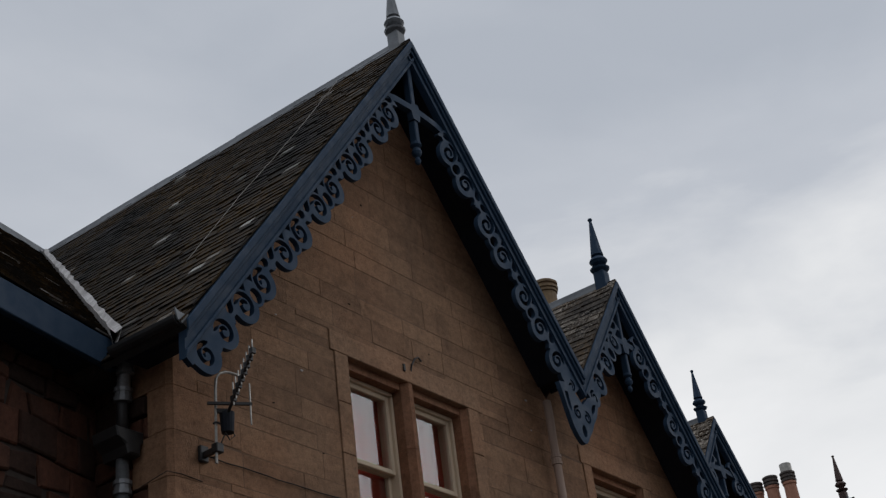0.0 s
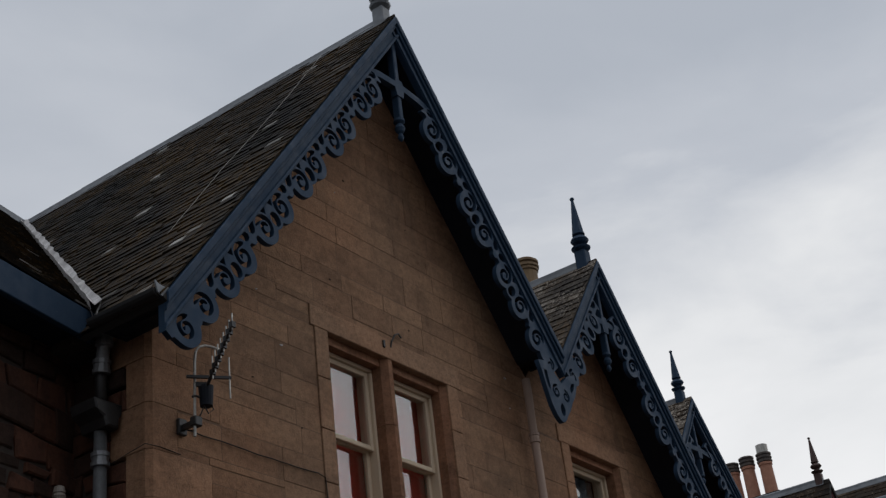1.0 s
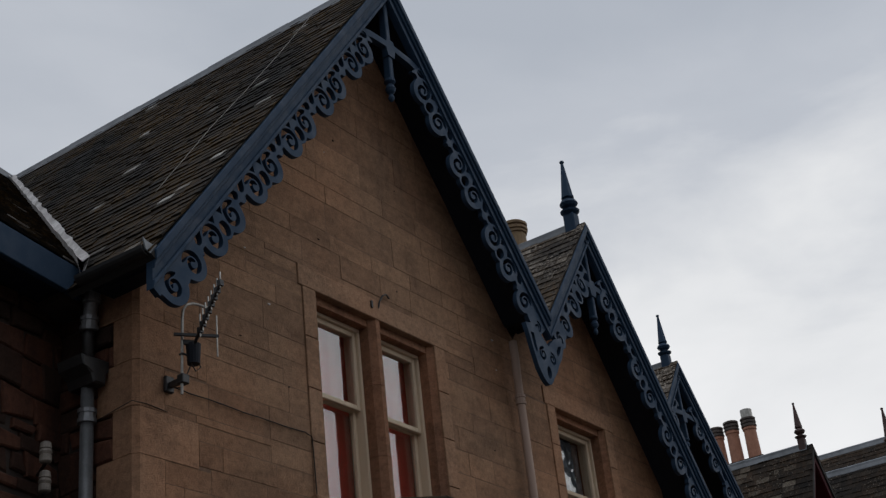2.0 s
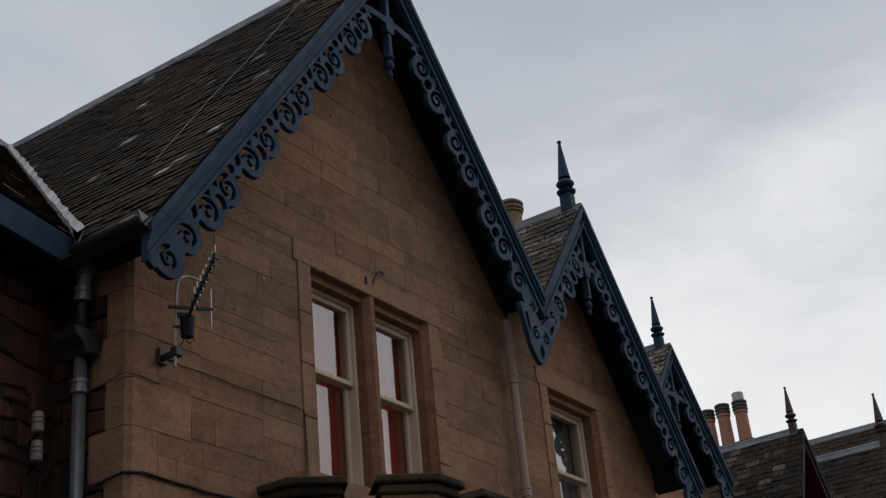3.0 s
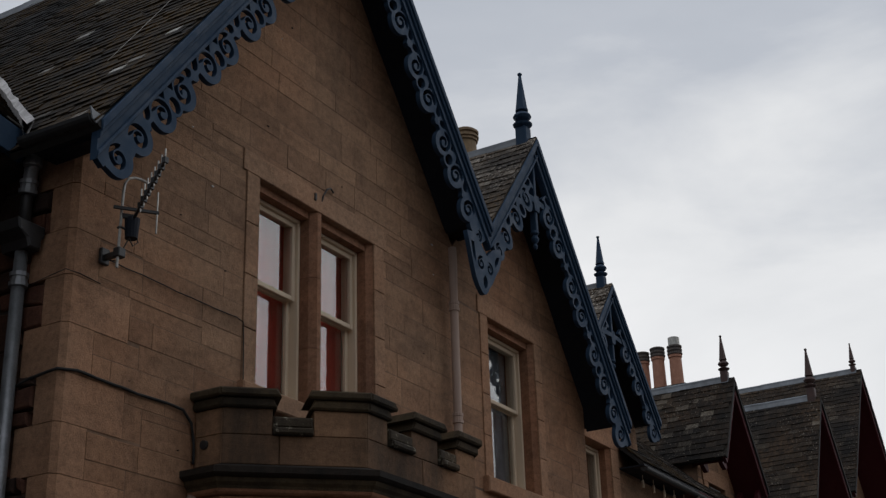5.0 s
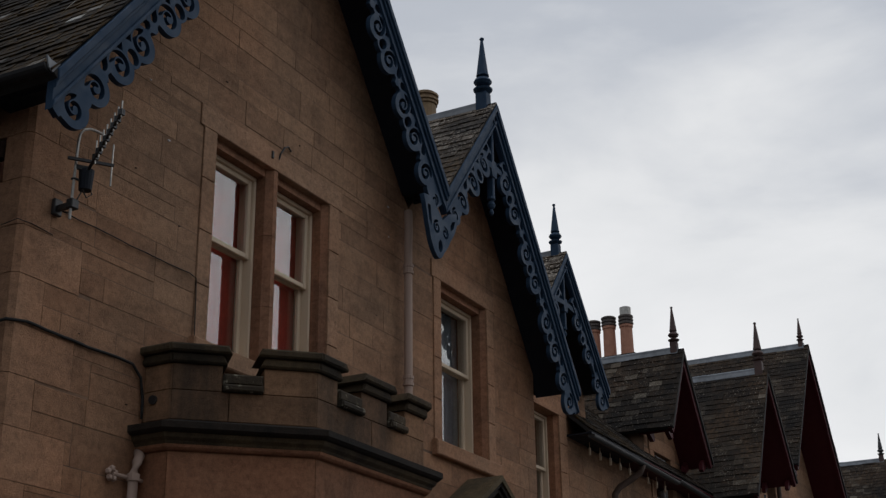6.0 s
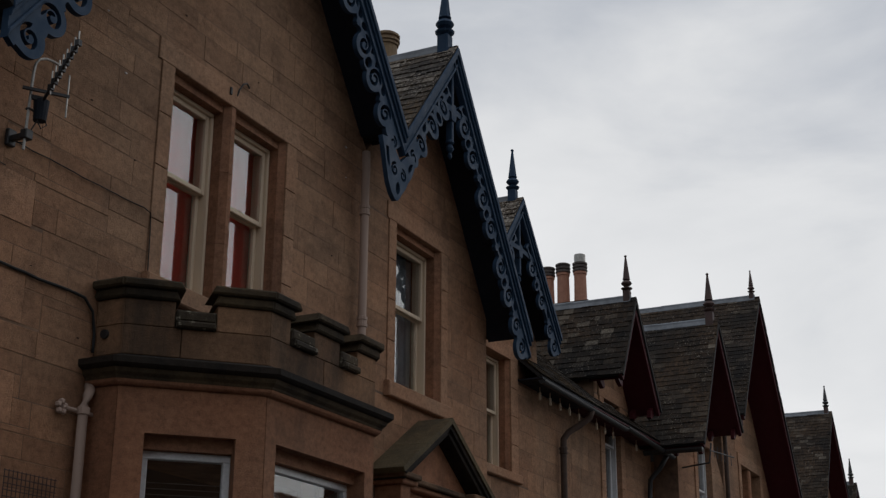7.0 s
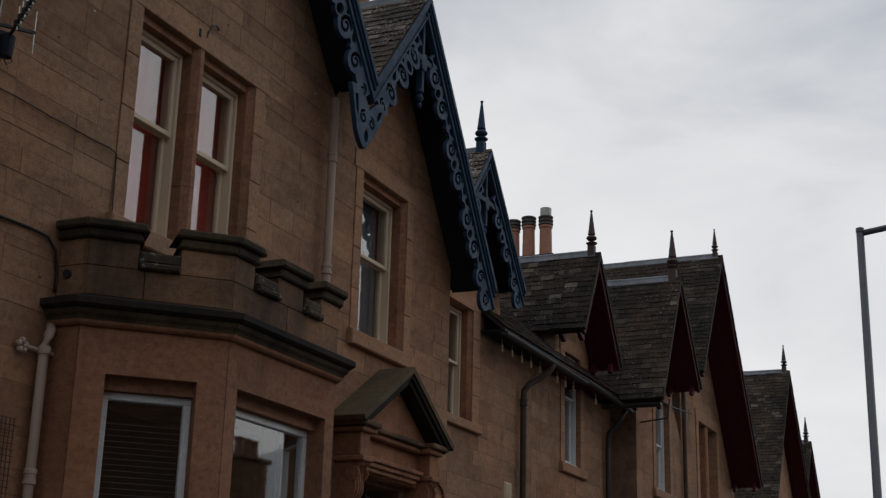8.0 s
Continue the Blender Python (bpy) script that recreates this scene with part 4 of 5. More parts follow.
# cement fillet in the valley between the two roofs
bm = bmesh.new()
va, vb = Vector((5.88, 6.80, 6.19)), Vector((9.0, 11.70, 10.30))
rng = random.Random(5)
n = 40
prev = None
for i in range(n + 1):
    f = i / n
    p = va.lerp(vb, f)
    d = (vb - va).normalized()
    s = d.cross(Vector((0, 0, 1))).normalized()
    w = 0.034 + rng.uniform(-0.007, 0.007) + (0.008 if i % 3 == 0 else 0.0)
    up = Vector((0, 0, 0.085 + rng.uniform(-0.012, 0.012)))
    ring = [bm.verts.new(p + s * (w + rng.uniform(-0.012, 0.012)) + Vector((0, 0, 0.14))), bm.verts.new(p + up), bm.verts.new(p - s * w + Vector((0, 0, 0.13))), bm.verts.new(p - Vector((0, 0, 0.05)))]
    if prev:
        for k in range(4):
            bm.faces.new((prev[k], prev[(k + 1) % 4], ring[(k + 1) % 4], ring[k]))
    prev = ring
part("valley_fillet", bm, CEMENT, house, "pale cement fillet in the roof valley")

# ---- bay window with its battlemented parapet ----
bay = thing("bay_window", "canted sandstone bay with sooty battlemented parapet", "bay window")
BAY = [(7.46, 6.5), (7.46, 6.245), (8.22, 5.485), (9.84, 5.485), (10.60, 6.245), (10.60, 6.5)]


def bay_face(i):
    """Maps (along, z, depth) onto the bay's face i, with its length."""
    a, b = Vector((*BAY[i], 0)), Vector((*BAY[i + 1], 0))
    d = (b - a).normalized()
    inward = Vector((-d.y, d.x, 0))
    return (lambda u, v, w: a + d * u + inward * w + Vector((0, 0, v))), (b - a).length


BW = {1: (0.21, 0.86), 2: (0.145, 1.475), 3: (0.21, 0.86)}
SILL, HEAD, CORN0, CORN1, PAR, TOP = 1.25, 3.50, 3.83, 4.06, 4.28, 4.62
CORNICE = (
    ("drip_course", SOOTED, ((0.0, CORN1), (0.10, CORN1 - 0.035), (0.150, CORN1 - 0.050), (0.150, CORN1 - 0.095), (0.125, CORN1 - 0.112), (0.105, CORN1 - 0.118))),
    ("cornice", COPING, ((0.104, CORN1 - 0.120), (0.092, CORN1 - 0.150), (0.066, CORN1 - 0.172), (0.058, CORN1 - 0.190))),
    ("bead", RED_STONE, ((0.057, CORN1 - 0.192), (0.048, CORN1 - 0.212), (0.030, CORN1 - 0.226), (0.0, CORN1 - 0.2295))))
for i in range(5):
    put, ln = bay_face(i)
    hole = [(BW[i][0], BW[i][1], SILL, HEAD)] if i in BW else []
    wall = cell_wall("bay_wall", [(0.004, 0), (ln - 0.004, 0), (ln - 0.004, CORN0 - 0.004), (0.004, CORN0 - 0.004)], hole, put, 0.26, RED_STONE, bay)
    # a weathered drip course over a sooty fascia, and a bead below
    for nm, mat, prof in CORNICE:
        bm = bmesh.new()
        t = math.tan(radians(22.5))
        rows = [[bm.verts.new(put((-out if i else 0.0) * t, z, -out)), bm.verts.new(put(ln + (out * t if i < 4 else 0.0), z, -out))] for out, z in prof]
        rows += [[bm.verts.new(put(u, prof[q][1], 0.2)) for u in (0.0, ln)] for q in (-1, 0)]
        for r0, r1 in zip(rows, rows[1:] + rows[:1]):
            bm.faces.new((r0[0], r0[1], r1[1], r1[0]))
        for q in (0, 1):
            bm.faces.new([r[q] for r in rows])
        part(nm, bm, mat, bay)
    cuts = {1: (0.0, 0.42, ln), 2: (0.0, 0.78, ln), 3: (0.0, 0.5, ln)}.get(i, (0.0, ln))
    for u0, u1 in zip(cuts, cuts[1:]):
        bm = bmesh.new()
        prism(bm, [(u0 + 0.003, CORN1 + 0.002), (u1 - 0.003, CORN1 + 0.002), (u1 - 0.003, PAR), (u0 + 0.003, PAR)], put, 0.0, 0.24, 0.004)
        part("parapet", bm, STAINED, bay)


def merlon(i, u0, u1, wrap0=False, wrap1=False):
    """A raised block of the parapet under a weathered coping stone."""
    put, ln = bay_face(i)
    t = math.tan(radians(22.5))
    bm = bmesh.new()
    prism(bm, [(u0 + 0.003, PAR + 0.003), (u1 - 0.003, PAR + 0.003), (u1 - 0.003, TOP - 0.14), (u0 + 0.003, TOP - 0.14)], put, 0.0, 0.24, 0.005)
    part("merlon", bm, STAINED, bay)
    for z0, z1, out in ((TOP - 0.138, TOP - 0.065, 0.035), (TOP - 0.063, TOP, 0.07)):
        a = u0 - (out * t if wrap0 else out * 0.8)
        b = u1 + (out * t if wrap1 else out * 0.8)
        bm = bmesh.new()
        prism(bm, [(a, z0), (b, z0), (b - (0 if wrap1 else 0.03), z1), (a + (0 if wrap0 else 0.03), z1)], put, -out, 0.27, 0.014)
        part("coping", bm, COPING, bay)


def crenel(i, u0, u1):
    put, ln = bay_face(i)
    for z0, z1, out in ((PAR + 0.003, PAR + 0.055, 0.05), (PAR + 0.057, PAR + 0.14, 0.02)):
        bm = bmesh.new()
        prism(bm, [(u0 + 0.004, z0), (u1 - 0.004, z0), (u1 - 0.004, z1), (u0 + 0.004, z1)], put, -out, 0.24, 0.014)
        part("crenel_sill", bm, LICHENED, bay)


merlon(0, 0.0, 0.255, False, True)
merlon(1, 0.0, 0.37, True, False)
crenel(1, 0.37, 0.67)
merlon(1, 0.67, 1.075, False, True)
merlon(2, 0.0, 0.28, True, False)
crenel(2, 0.28, 0.62)
merlon(2, 0.62, 1.02)
crenel(2, 1.02, 1.30)
merlon(2, 1.30, 1.62, False, True)
merlon(3, 0.0, 0.40, True, False)
crenel(3, 0.40, 0.70)
merlon(3, 0.70, 1.075, False, True)
merlon(4, 0.0, 0.255, True, False)
bm = bmesh.new()
roof_ring = [(7.6, 6.5), (7.6, 6.35), (8.3, 5.65), (9.76, 5.65), (10.46, 6.35), (10.46, 6.5)]
prism(bm, roof_ring, lambda u, v, d: (u, v, 4.10 - d), 0.0, 0.12)
part("bay_roof", bm, LEAD, bay)
bm = bmesh.new()
tube(bm, [(7.475, 6.40, 4.22), (7.44, 6.40, 4.215)], 0.035, 9)
part("weep_spout", bm, IRON, bay)
bm = bmesh.new()
prism(bm, [(7.7, 7.4), (7.7, 6.45), (8.35, 5.75), (9.7, 5.75), (10.36, 6.45), (10.36, 7.4)], lambda u, v, d: (u, v, 0.3 + d), 0.0, 0.2)
part("floor", bm, DARK_ROOM, bay)
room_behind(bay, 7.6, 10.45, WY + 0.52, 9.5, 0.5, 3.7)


def plastic_window(i, mat, bars):
    put, ln = bay_face(i)
    u0, u1 = BW[i]
    win = tagged(new("window"), "white plastic-framed bay window")
    win.parent = bay
    f, y0 = 0.055, 0.16
    bm = bmesh.new()
    prism(bm, [(u0 - 0.02, HEAD - 0.095), (u1 + 0.02, HEAD - 0.095), (u1 + 0.02, HEAD + 0.02), (u0 - 0.02, HEAD + 0.02)], put, 0.10, 0.255)
    part("head_check", bm, RED_STONE, bay)
    head = HEAD - 0.097
    for nm, poly in (("frame_rail", [(u0, head - f), (u1, head - f), (u1, head), (u0, head)]), ("frame_rail", [(u0, SILL), (u1, SILL), (u1, SILL + f), (u0, SILL + f)]), ("frame_stile", [(u0, SILL + f), (u0 + f, SILL + f), (u0 + f, head - f), (u0, head - f)]), ("frame_stile", [(u1 - f, SILL + f), (u1, SILL + f), (u1, head - f), (u1 - f, head - f)])):
        bm = bmesh.new()
        prism(bm, poly, put, y0, y0 + 0.07, 0.006)
        part(nm, bm, mat, win)
    bm = bmesh.new()
    prism(bm, [(u0 + f - 0.01, SILL + f - 0.01), (u1 - f + 0.01, SILL + f - 0.01), (u1 - f + 0.01, head - f + 0.01), (u0 + f - 0.01, head - f + 0.01)], put, y0 + 0.03, y0 + 0.036)
    pane = part("pane", bm, GLASS, win)
    pane.visible_shadow = False
    if bars:
        blind = thing("slatted_blind", "grey horizontal slatted blind lowered behind the glass", "blind")
        z = SILL + 0.1
        while z < HEAD - 0.30:
            bm = bmesh.new()
            prism(bm, [(u0 + 0.04, z), (u1 - 0.04, z), (u1 - 0.04, z + 0.004), (u0 + 0.04, z + 0.004)], put, y0 + 0.13, y0 + 0.148)
            part("slat", bm, BLIND, blind)
            z += 0.042


plastic_window(1, PVC, True)
plastic_window(2, PVC, False)
plastic_window(3, PVC, False)

# ---- porch: pediment on consoles over the door ----
porch = thing("porch", "sandstone door surround with steep pediment and carved consoles", "porch")
PX, PF, PA, PE, PH = 12.60, 6.09, 4.57, 3.90, 1.06
slope = (PA - PE) / PH
for s in (-1, 1):
    put = slope_frame(PX, PA, s, slope, 0.0)
    ln = PH * math.hypot(1, slope)
    for k, (u0, u1) in enumerate(((0, ln * 0.55), (ln * 0.55 + 0.004, ln + 0.02))):
        bm = bmesh.new()
        prism(bm, [(u0, 0), (u1, 0), (u1, 0.055), (u0 + (0.055 * slope if k == 0 else 0), 0.055)], put, PF, WY + 0.02)
        part("roof_slab", bm, MOSSY, porch)
    for a, b, y in ((0.058, 0.10, PF + 0.02), (0.103, 0.15, PF + 0.05)):
        bm = bmesh.new()
        prism(bm, [(a * slope, a), (ln - 0.02, a), (ln - 0.04, b), (b * slope, b)], put, y, WY + 0.02, 0.004)
        part("raking_moulding", bm, SOOTED, porch)
bm = bmesh.new()
prism(bm, [(PX - 0.86, PE - 0.02), (PX + 0.86, PE - 0.02), (PX, PA - 0.16)], on_front(0), PF + 0.22, WY + 0.02)
part("tympanum", bm, RED_STONE, porch)
for z0, z1, w, y in ((PE - 0.085, PE - 0.03, 1.0, PF + 0.03), (PE - 0.14, PE - 0.088, 0.95, PF + 0.075)):
    for a, b, back_y in ((-w, -0.62, y), (-0.616, 0.616, y + 0.11), (0.62, w, y)):
        bm = bmesh.new()
        box(bm, PX + a, PX + b, back_y, WY + 0.02, z0, z1, 0.012)
        part("cornice", bm, STAINED if z1 > PE - 0.05 else RED_STONE, porch)
bm = bmesh.new()
box(bm, PX - 0.70, PX + 0.70, PF + 0.27, WY + 0.02, 3.40, PE - 0.143, 0.006)
part("frieze", bm, RED_STONE, porch)
for k, (w0, z1, y) in enumerate(((0.68, 3.565, 0.175), (0.64, 3.515, 0.20), (0.60, 3.465, 0.225))):
    bm = bmesh.new()
    box(bm, PX - w0, PX + w0, PF + y, PF + y + 0.10, z1 - 0.046, z1, 0.010)
    part("architrave", bm, RED_STONE, porch)
for s in (-1, 1):
    x = PX + s * 0.80
    bm = bmesh.new()
    box(bm, x - 0.10, x + 0.10, PF + 0.12, WY + 0.02, 3.53, PE - 0.143, 0.008)
    part("block", bm, RED_STONE, porch)
    bm = bmesh.new()
    box(bm, x - 0.12, x + 0.12, PF + 0.08, WY + 0.02, 3.47, 3.527, 0.012)
    part("abacus", bm, RED_STONE, porch)
    console = []
    for q in range(19):
        f = q / 18
        console.append((PF + 0.10 + 0.16 * f + 0.035 * math.sin(f * math.pi * 2.2), 3.465 - 0.42 * f))
    bm = bmesh.new()
    ring = console + [(WY, 3.045), (WY, 3.465)]
    lo = [bm.verts.new((x - 0.09, y, z)) for y, z in ring]
    hi = [bm.verts.new((x + 0.09, y, z)) for y, z in ring]
    bm.faces.new(lo)
    bm.faces.new(hi[::-1])
    for q in range(len(ring)):
        j = (q + 1) % len(ring)
        bm.faces.new((lo[q], hi[q], hi[j], lo[j]))
    con = part("console", bm, RED_STONE, porch)
    for dx in (-0.095, 0.095):
        bm = bmesh.new()
        tube(bm, [(x + dx - 0.008, PF + 0.20, 3.36), (x + dx + 0.008, PF + 0.20, 3.36)], 0.075, 16)
        part("volute", bm, RED_STONE, con)
        bm = bmesh.new()
        tube(bm, [(x + dx - 0.016, PF + 0.20, 3.36), (x + dx + 0.016, PF + 0.20, 3.36)], 0.03, 12)
        part("rosette", bm, RED_STONE, con)
    for dx in (-0.045, 0.0, 0.045):
        bm = bmesh.new()
        tube(bm, [(x + dx, y - 0.004, z) for y, z in console[1:-1]], 0.014, 6)
        part("flute", bm, RED_STONE, con)
    bm = bmesh.new()
    box(bm, x - 0.10, x + 0.10, PF + 0.28, WY + 0.02, 0.0, 3.04, 0.008)
    part("pilaster", bm, RED_STONE, porch)
bm = bmesh.new()
box(bm, PX - 0.7, PX + 0.7, WY + 0.95, WY + 1.0, 0.0, 3.45)
part("door", bm, OXBLOOD, porch, "dark door deep in the porch")
bm = bmesh.new()
for a in ((PX - 0.66, PX - 0.62, WY + 0.51, WY + 0.95, 0, 3.4), (PX + 0.58, PX + 0.62, WY + 0.51, WY + 0.95, 0, 3.4)):
    box(bm, *a)
part("side_lining", bm, DARK_ROOM, porch)
bm = bmesh.new()
box(bm, PX - 0.66, PX + 0.62, WY + 0.51, WY + 0.95, 3.37, 3.42)
part("ceiling_lining", bm, DARK_ROOM, porch)
bm = bmesh.new()
arch = [[bm.verts.new((14.10 + r * math.cos(math.pi * q / 12), y, 3.36 + r * math.sin(math.pi * q / 12))) for r, y in ((0.19, WY - 0.03), (0.24, WY - 0.03), (0.24, WY + 0.01), (0.19, WY + 0.01))] for q in range(13)]
for r0, r1 in zip(arch, arch[1:]):
    for q in range(4):
        bm.faces.new((r0[q], r0[(q + 1) % 4], r1[(q + 1) % 4], r1[q]))
bm.faces.new(arch[0])
bm.faces.new(arch[-1])
part("arched_label", bm, RED_STONE, house, "small round stone hood beside the door")
lamp = thing("porch_lamp", "white opal globe lamp hanging in the porch", "lamp")
bm = bmesh.new()
bmesh.ops.create_uvsphere(bm, u_segments=20, v_segments=12, radius=0.115, matrix=Matrix.Translation((12.62, 6.62, 3.10)))
part("globe", bm, OPAL, lamp, smooth=True)
bm = bmesh.new()
turned_post(bm, (12.62, 6.62, 3.20), [(0, 0.05), (0.03, 0.045), (0.035, 0.012), (0.17, 0.012)], 10)
part("stem", bm, IRON, lamp)

# ---- curtains behind the upper windows ----
for x0, x1 in ((8.19, 8.91), (9.08, 9.80)):
    hanging_cloth("red_curtain", x0, x1, WY + 0.325, 4.88, 6.60, RED_CLOTH, 4, 0.006, "deep red curtain drawn straight behind the sash")

hanging_cloth("net_curtain", 12.10, 13.06, WY + 0.35, 4.89, 6.50, NET, 7, 0.016, "grey net curtain hanging behind the sash window")

# ---- red-trimmed house beyond, joined to the first ----
red_house = thing("stone_house", "sandstone villa with oxblood-red soffits and slate roofs", "house")


def red_gable(parent, x, y, z, ml, mr, half_l, half_r, back_l, back_r, wall_y, finial_k=0.95, fin=FIRED, seed=30, trim=OXBLOOD, spear=True):
    f = y - 0.03
    side_slope(parent, "roof", x, z + 0.02, ml, -1, x - half_l, (f, back_l), (f, back_r), seed=seed, mat=SLATE_FAR, course=0.12, width=0.20, label="weathered slate slope with pale lichen")
    side_slope(parent, "roof", x, z + 0.02, mr, 1, x + half_r, (f, back_l), (f, back_r), seed=seed + 1, mat=SLATE_FAR, course=0.18, width=0.3)
    ridge_capping(parent, (x, f + 0.1, z + 0.05), (x, back_r, z + 0.05), w=0.065)
    for s, m, h in ((-1, ml, half_l), (1, mr, half_r)):
        ln = h * math.hypot(1, m)
        bargeboard(parent, x, z, s, m, y, ln, 1, trim, fret=False, wide=0.13, plumb=False, moulded=False)
        soffit(parent, x, z, s, m, y + 0.062, wall_y + 0.05, ln - 0.02, trim)
        put = slope_frame(x, z, s, m, y)
        for yy in (0.09, wall_y - y - 0.14):
            bm = bmesh.new()
            prism(bm, [(ln - 0.16, 0.11), (ln - 0.02, 0.11), (ln - 0.02, 0.30), (ln - 0.08, 0.34), (ln - 0.16, 0.25)], put, yy, yy + 0.07)
            part("bracket_foot", bm, trim, parent)
    if fin:
        finial(parent, x, y + 0.14, z + 0.02, finial_k, fin, 10, FIRED)


W4 = (21.56, 22.38, 4.87, 6.78)
wall5 = cell_wall("wall", [(20.004, 0), (24.1, 0), (24.1, 6.25), (20.004, 6.25)], [(W4[0], W4[1], W4[2], 6.25)], back, 0.45, MORTAR, red_house, "set-back sandstone wall under the eaves", 0.0015)
R4X = 21.86
g4w = [(R4X - 0.72, 6.254), (R4X + 1.05, 6.254), (R4X + 1.05, 6.85), (R4X, 8.38), (R4X - 0.72, 7.1)]
wall6 = cell_wall("wall", g4w, [(W4[0], W4[1], 6.254, W4[3])], back, 0.4, MORTAR, red_house, "small sandstone gable over a window", 0.0015)
b4 = surround(red_house, W4, BK, DRESSED, 0.03, 0.20, 0.24)
sash_window(red_house, W4[0], W4[1], W4[2], W4[3], BK, PVC, 0.62, 0.07, label="white-framed sash window")
room_behind(red_house, 21.4, 22.7, BK + 0.47, 9.4, 4.7, 7.0)
red_gable(red_house, R4X, 7.05, 8.53, 1.75, 1.45, 0.88, 1.22, 9.4, 10.4, BK, seed=31)
R5X, R6X, RW = 24.95, 28.60, 7.10
red_gable(red_house, R5X, 6.42, 8.85, 1.75, 1.34, 1.50, 1.42, 7.6, 9.8, RW, 1.15, seed=33)
red_gable(red_house, R6X, 6.42, 10.33, 1.46, 1.37, 2.05, 3.35, 9.5, 11.7, RW, 0.75, seed=35)
W5 = (25.40, 26.38, 4.89, 6.68)
W6 = (28.77, 30.42, 4.72, 6.77)
reg5a = [(24.12, 0), (27.3, 0), (27.3, 6.2), (26.2, 7.3), (R5X + 0.35, 8.3), (24.12, 6.6)]
reg5b = [(27.304, 0), (32.1, 0), (32.1, 5.6), (R6X + 0.25, 10.0), (27.304, 8.2)]
wall7 = cell_wall("wall", reg5a, [W5], on_front(RW), 0.45, MORTAR, red_house, "sandstone gable wall", 0.0015)
wall8 = cell_wall("wall", reg5b, [W6], on_front(RW), 0.45, MORTAR, red_house, "tall sandstone gable wall", 0.0015)
b5 = surround(red_house, W5, RW, DRESSED, 0.03, 0.2, 0.22)
b6 = surround(red_house, W6, RW, DRESSED, 0.03, 0.2, 0.22)
sash_window(red_house, W5[0], W5[1], W5[2], W5[3], RW, PVC, deep=0.10, label="white-framed sash window")
bm = bmesh.new()
box(bm, 29.49, 29.67, RW + 0.0, RW + 0.35, W6[2], W6[3], 0.03)
part("mullion", bm, RED_STONE, red_house)
sash_window(red_house, W6[0], 29.49, W6[2], W6[3], RW, CREAM)
sash_window(red_house, 29.67, W6[1], W6[2], W6[3], RW, CREAM)
room_behind(red_house, 25.2, 26.6, RW + 0.47, 8.8, 4.6, 6.6)
room_behind(red_house, 28.6, 30.5, RW + 0.47, 8.8, 4.6, 6.7)
bm = bmesh.new()
box(bm, 24.13, 24.5, RW + 0.455, BK + 0.4, 0, 6.1)
part("wall", bm, STONE, red_house, "return wall of the gable block")
street_slope(red_house, 20.004, 24.6, EAVE_Y, EAVE_Z + 0.02, RIDGE_Y, RIDGE_Z, seed=41, mat=SLATE_FAR, course=0.16, width=0.27)
gutter("gutter", (23.42, 7.5, 6.16), (23.42, 6.42, 6.16), 0.075, IRON, "black half-round eaves gutter", red_house)

# ---- houses further along ----
far_house = thing("stone_house", "distant sandstone villa with dark red gables", "house")
red_gable(far_house, 41.1, 7.30, 10.33, 1.5, 1.37, 3.0, 2.6, 9.8, 14.5, 7.8, fin=IRON, seed=51)
red_gable(far_house, 45.4, 7.48, 8.85, 1.5, 1.37, 1.6, 1.8, 9.8, 13.0, 7.9, fin=IRON, seed=53)
far_wall = cell_wall("wall", [(37.5, 0), (43.9, 0), (43.9, 6.2), (41.1, 10.1), (38.2, 6.0), (37.5, 5.4)], [(40.3, 41.9, 4.7, 6.6)], on_front(7.8), 0.5, STONE, far_house)
far_wall2 = cell_wall("wall", [(43.91, 0), (47.4, 0), (47.4, 5.9), (45.4, 8.6), (43.91, 6.5)], [(44.9, 45.9, 4.7, 6.6)], on_front(7.9), 0.5, STONE, far_house)
sash_window(far_house, 40.3, 41.1, 4.7, 6.6, 7.8, CREAM)
sash_window(far_house, 41.1, 41.9, 4.7, 6.6, 7.8, CREAM)
sash_window(far_house, 44.9, 45.9, 4.7, 6.6, 7.9, CREAM)
room_behind(far_house, 40.0, 42.2, 8.32, 9.5, 4.5, 6.8)
room_behind(far_house, 44.7, 46.1, 8.42, 9.5, 4.5, 6.8)
bm = bmesh.new()
box(bm, 31.8, 37.4, 9.5, 10.0, 0, 4.0)
part("wall", bm, STONE, far_house, "low garden wall between the houses")

# ---- chimneys ----


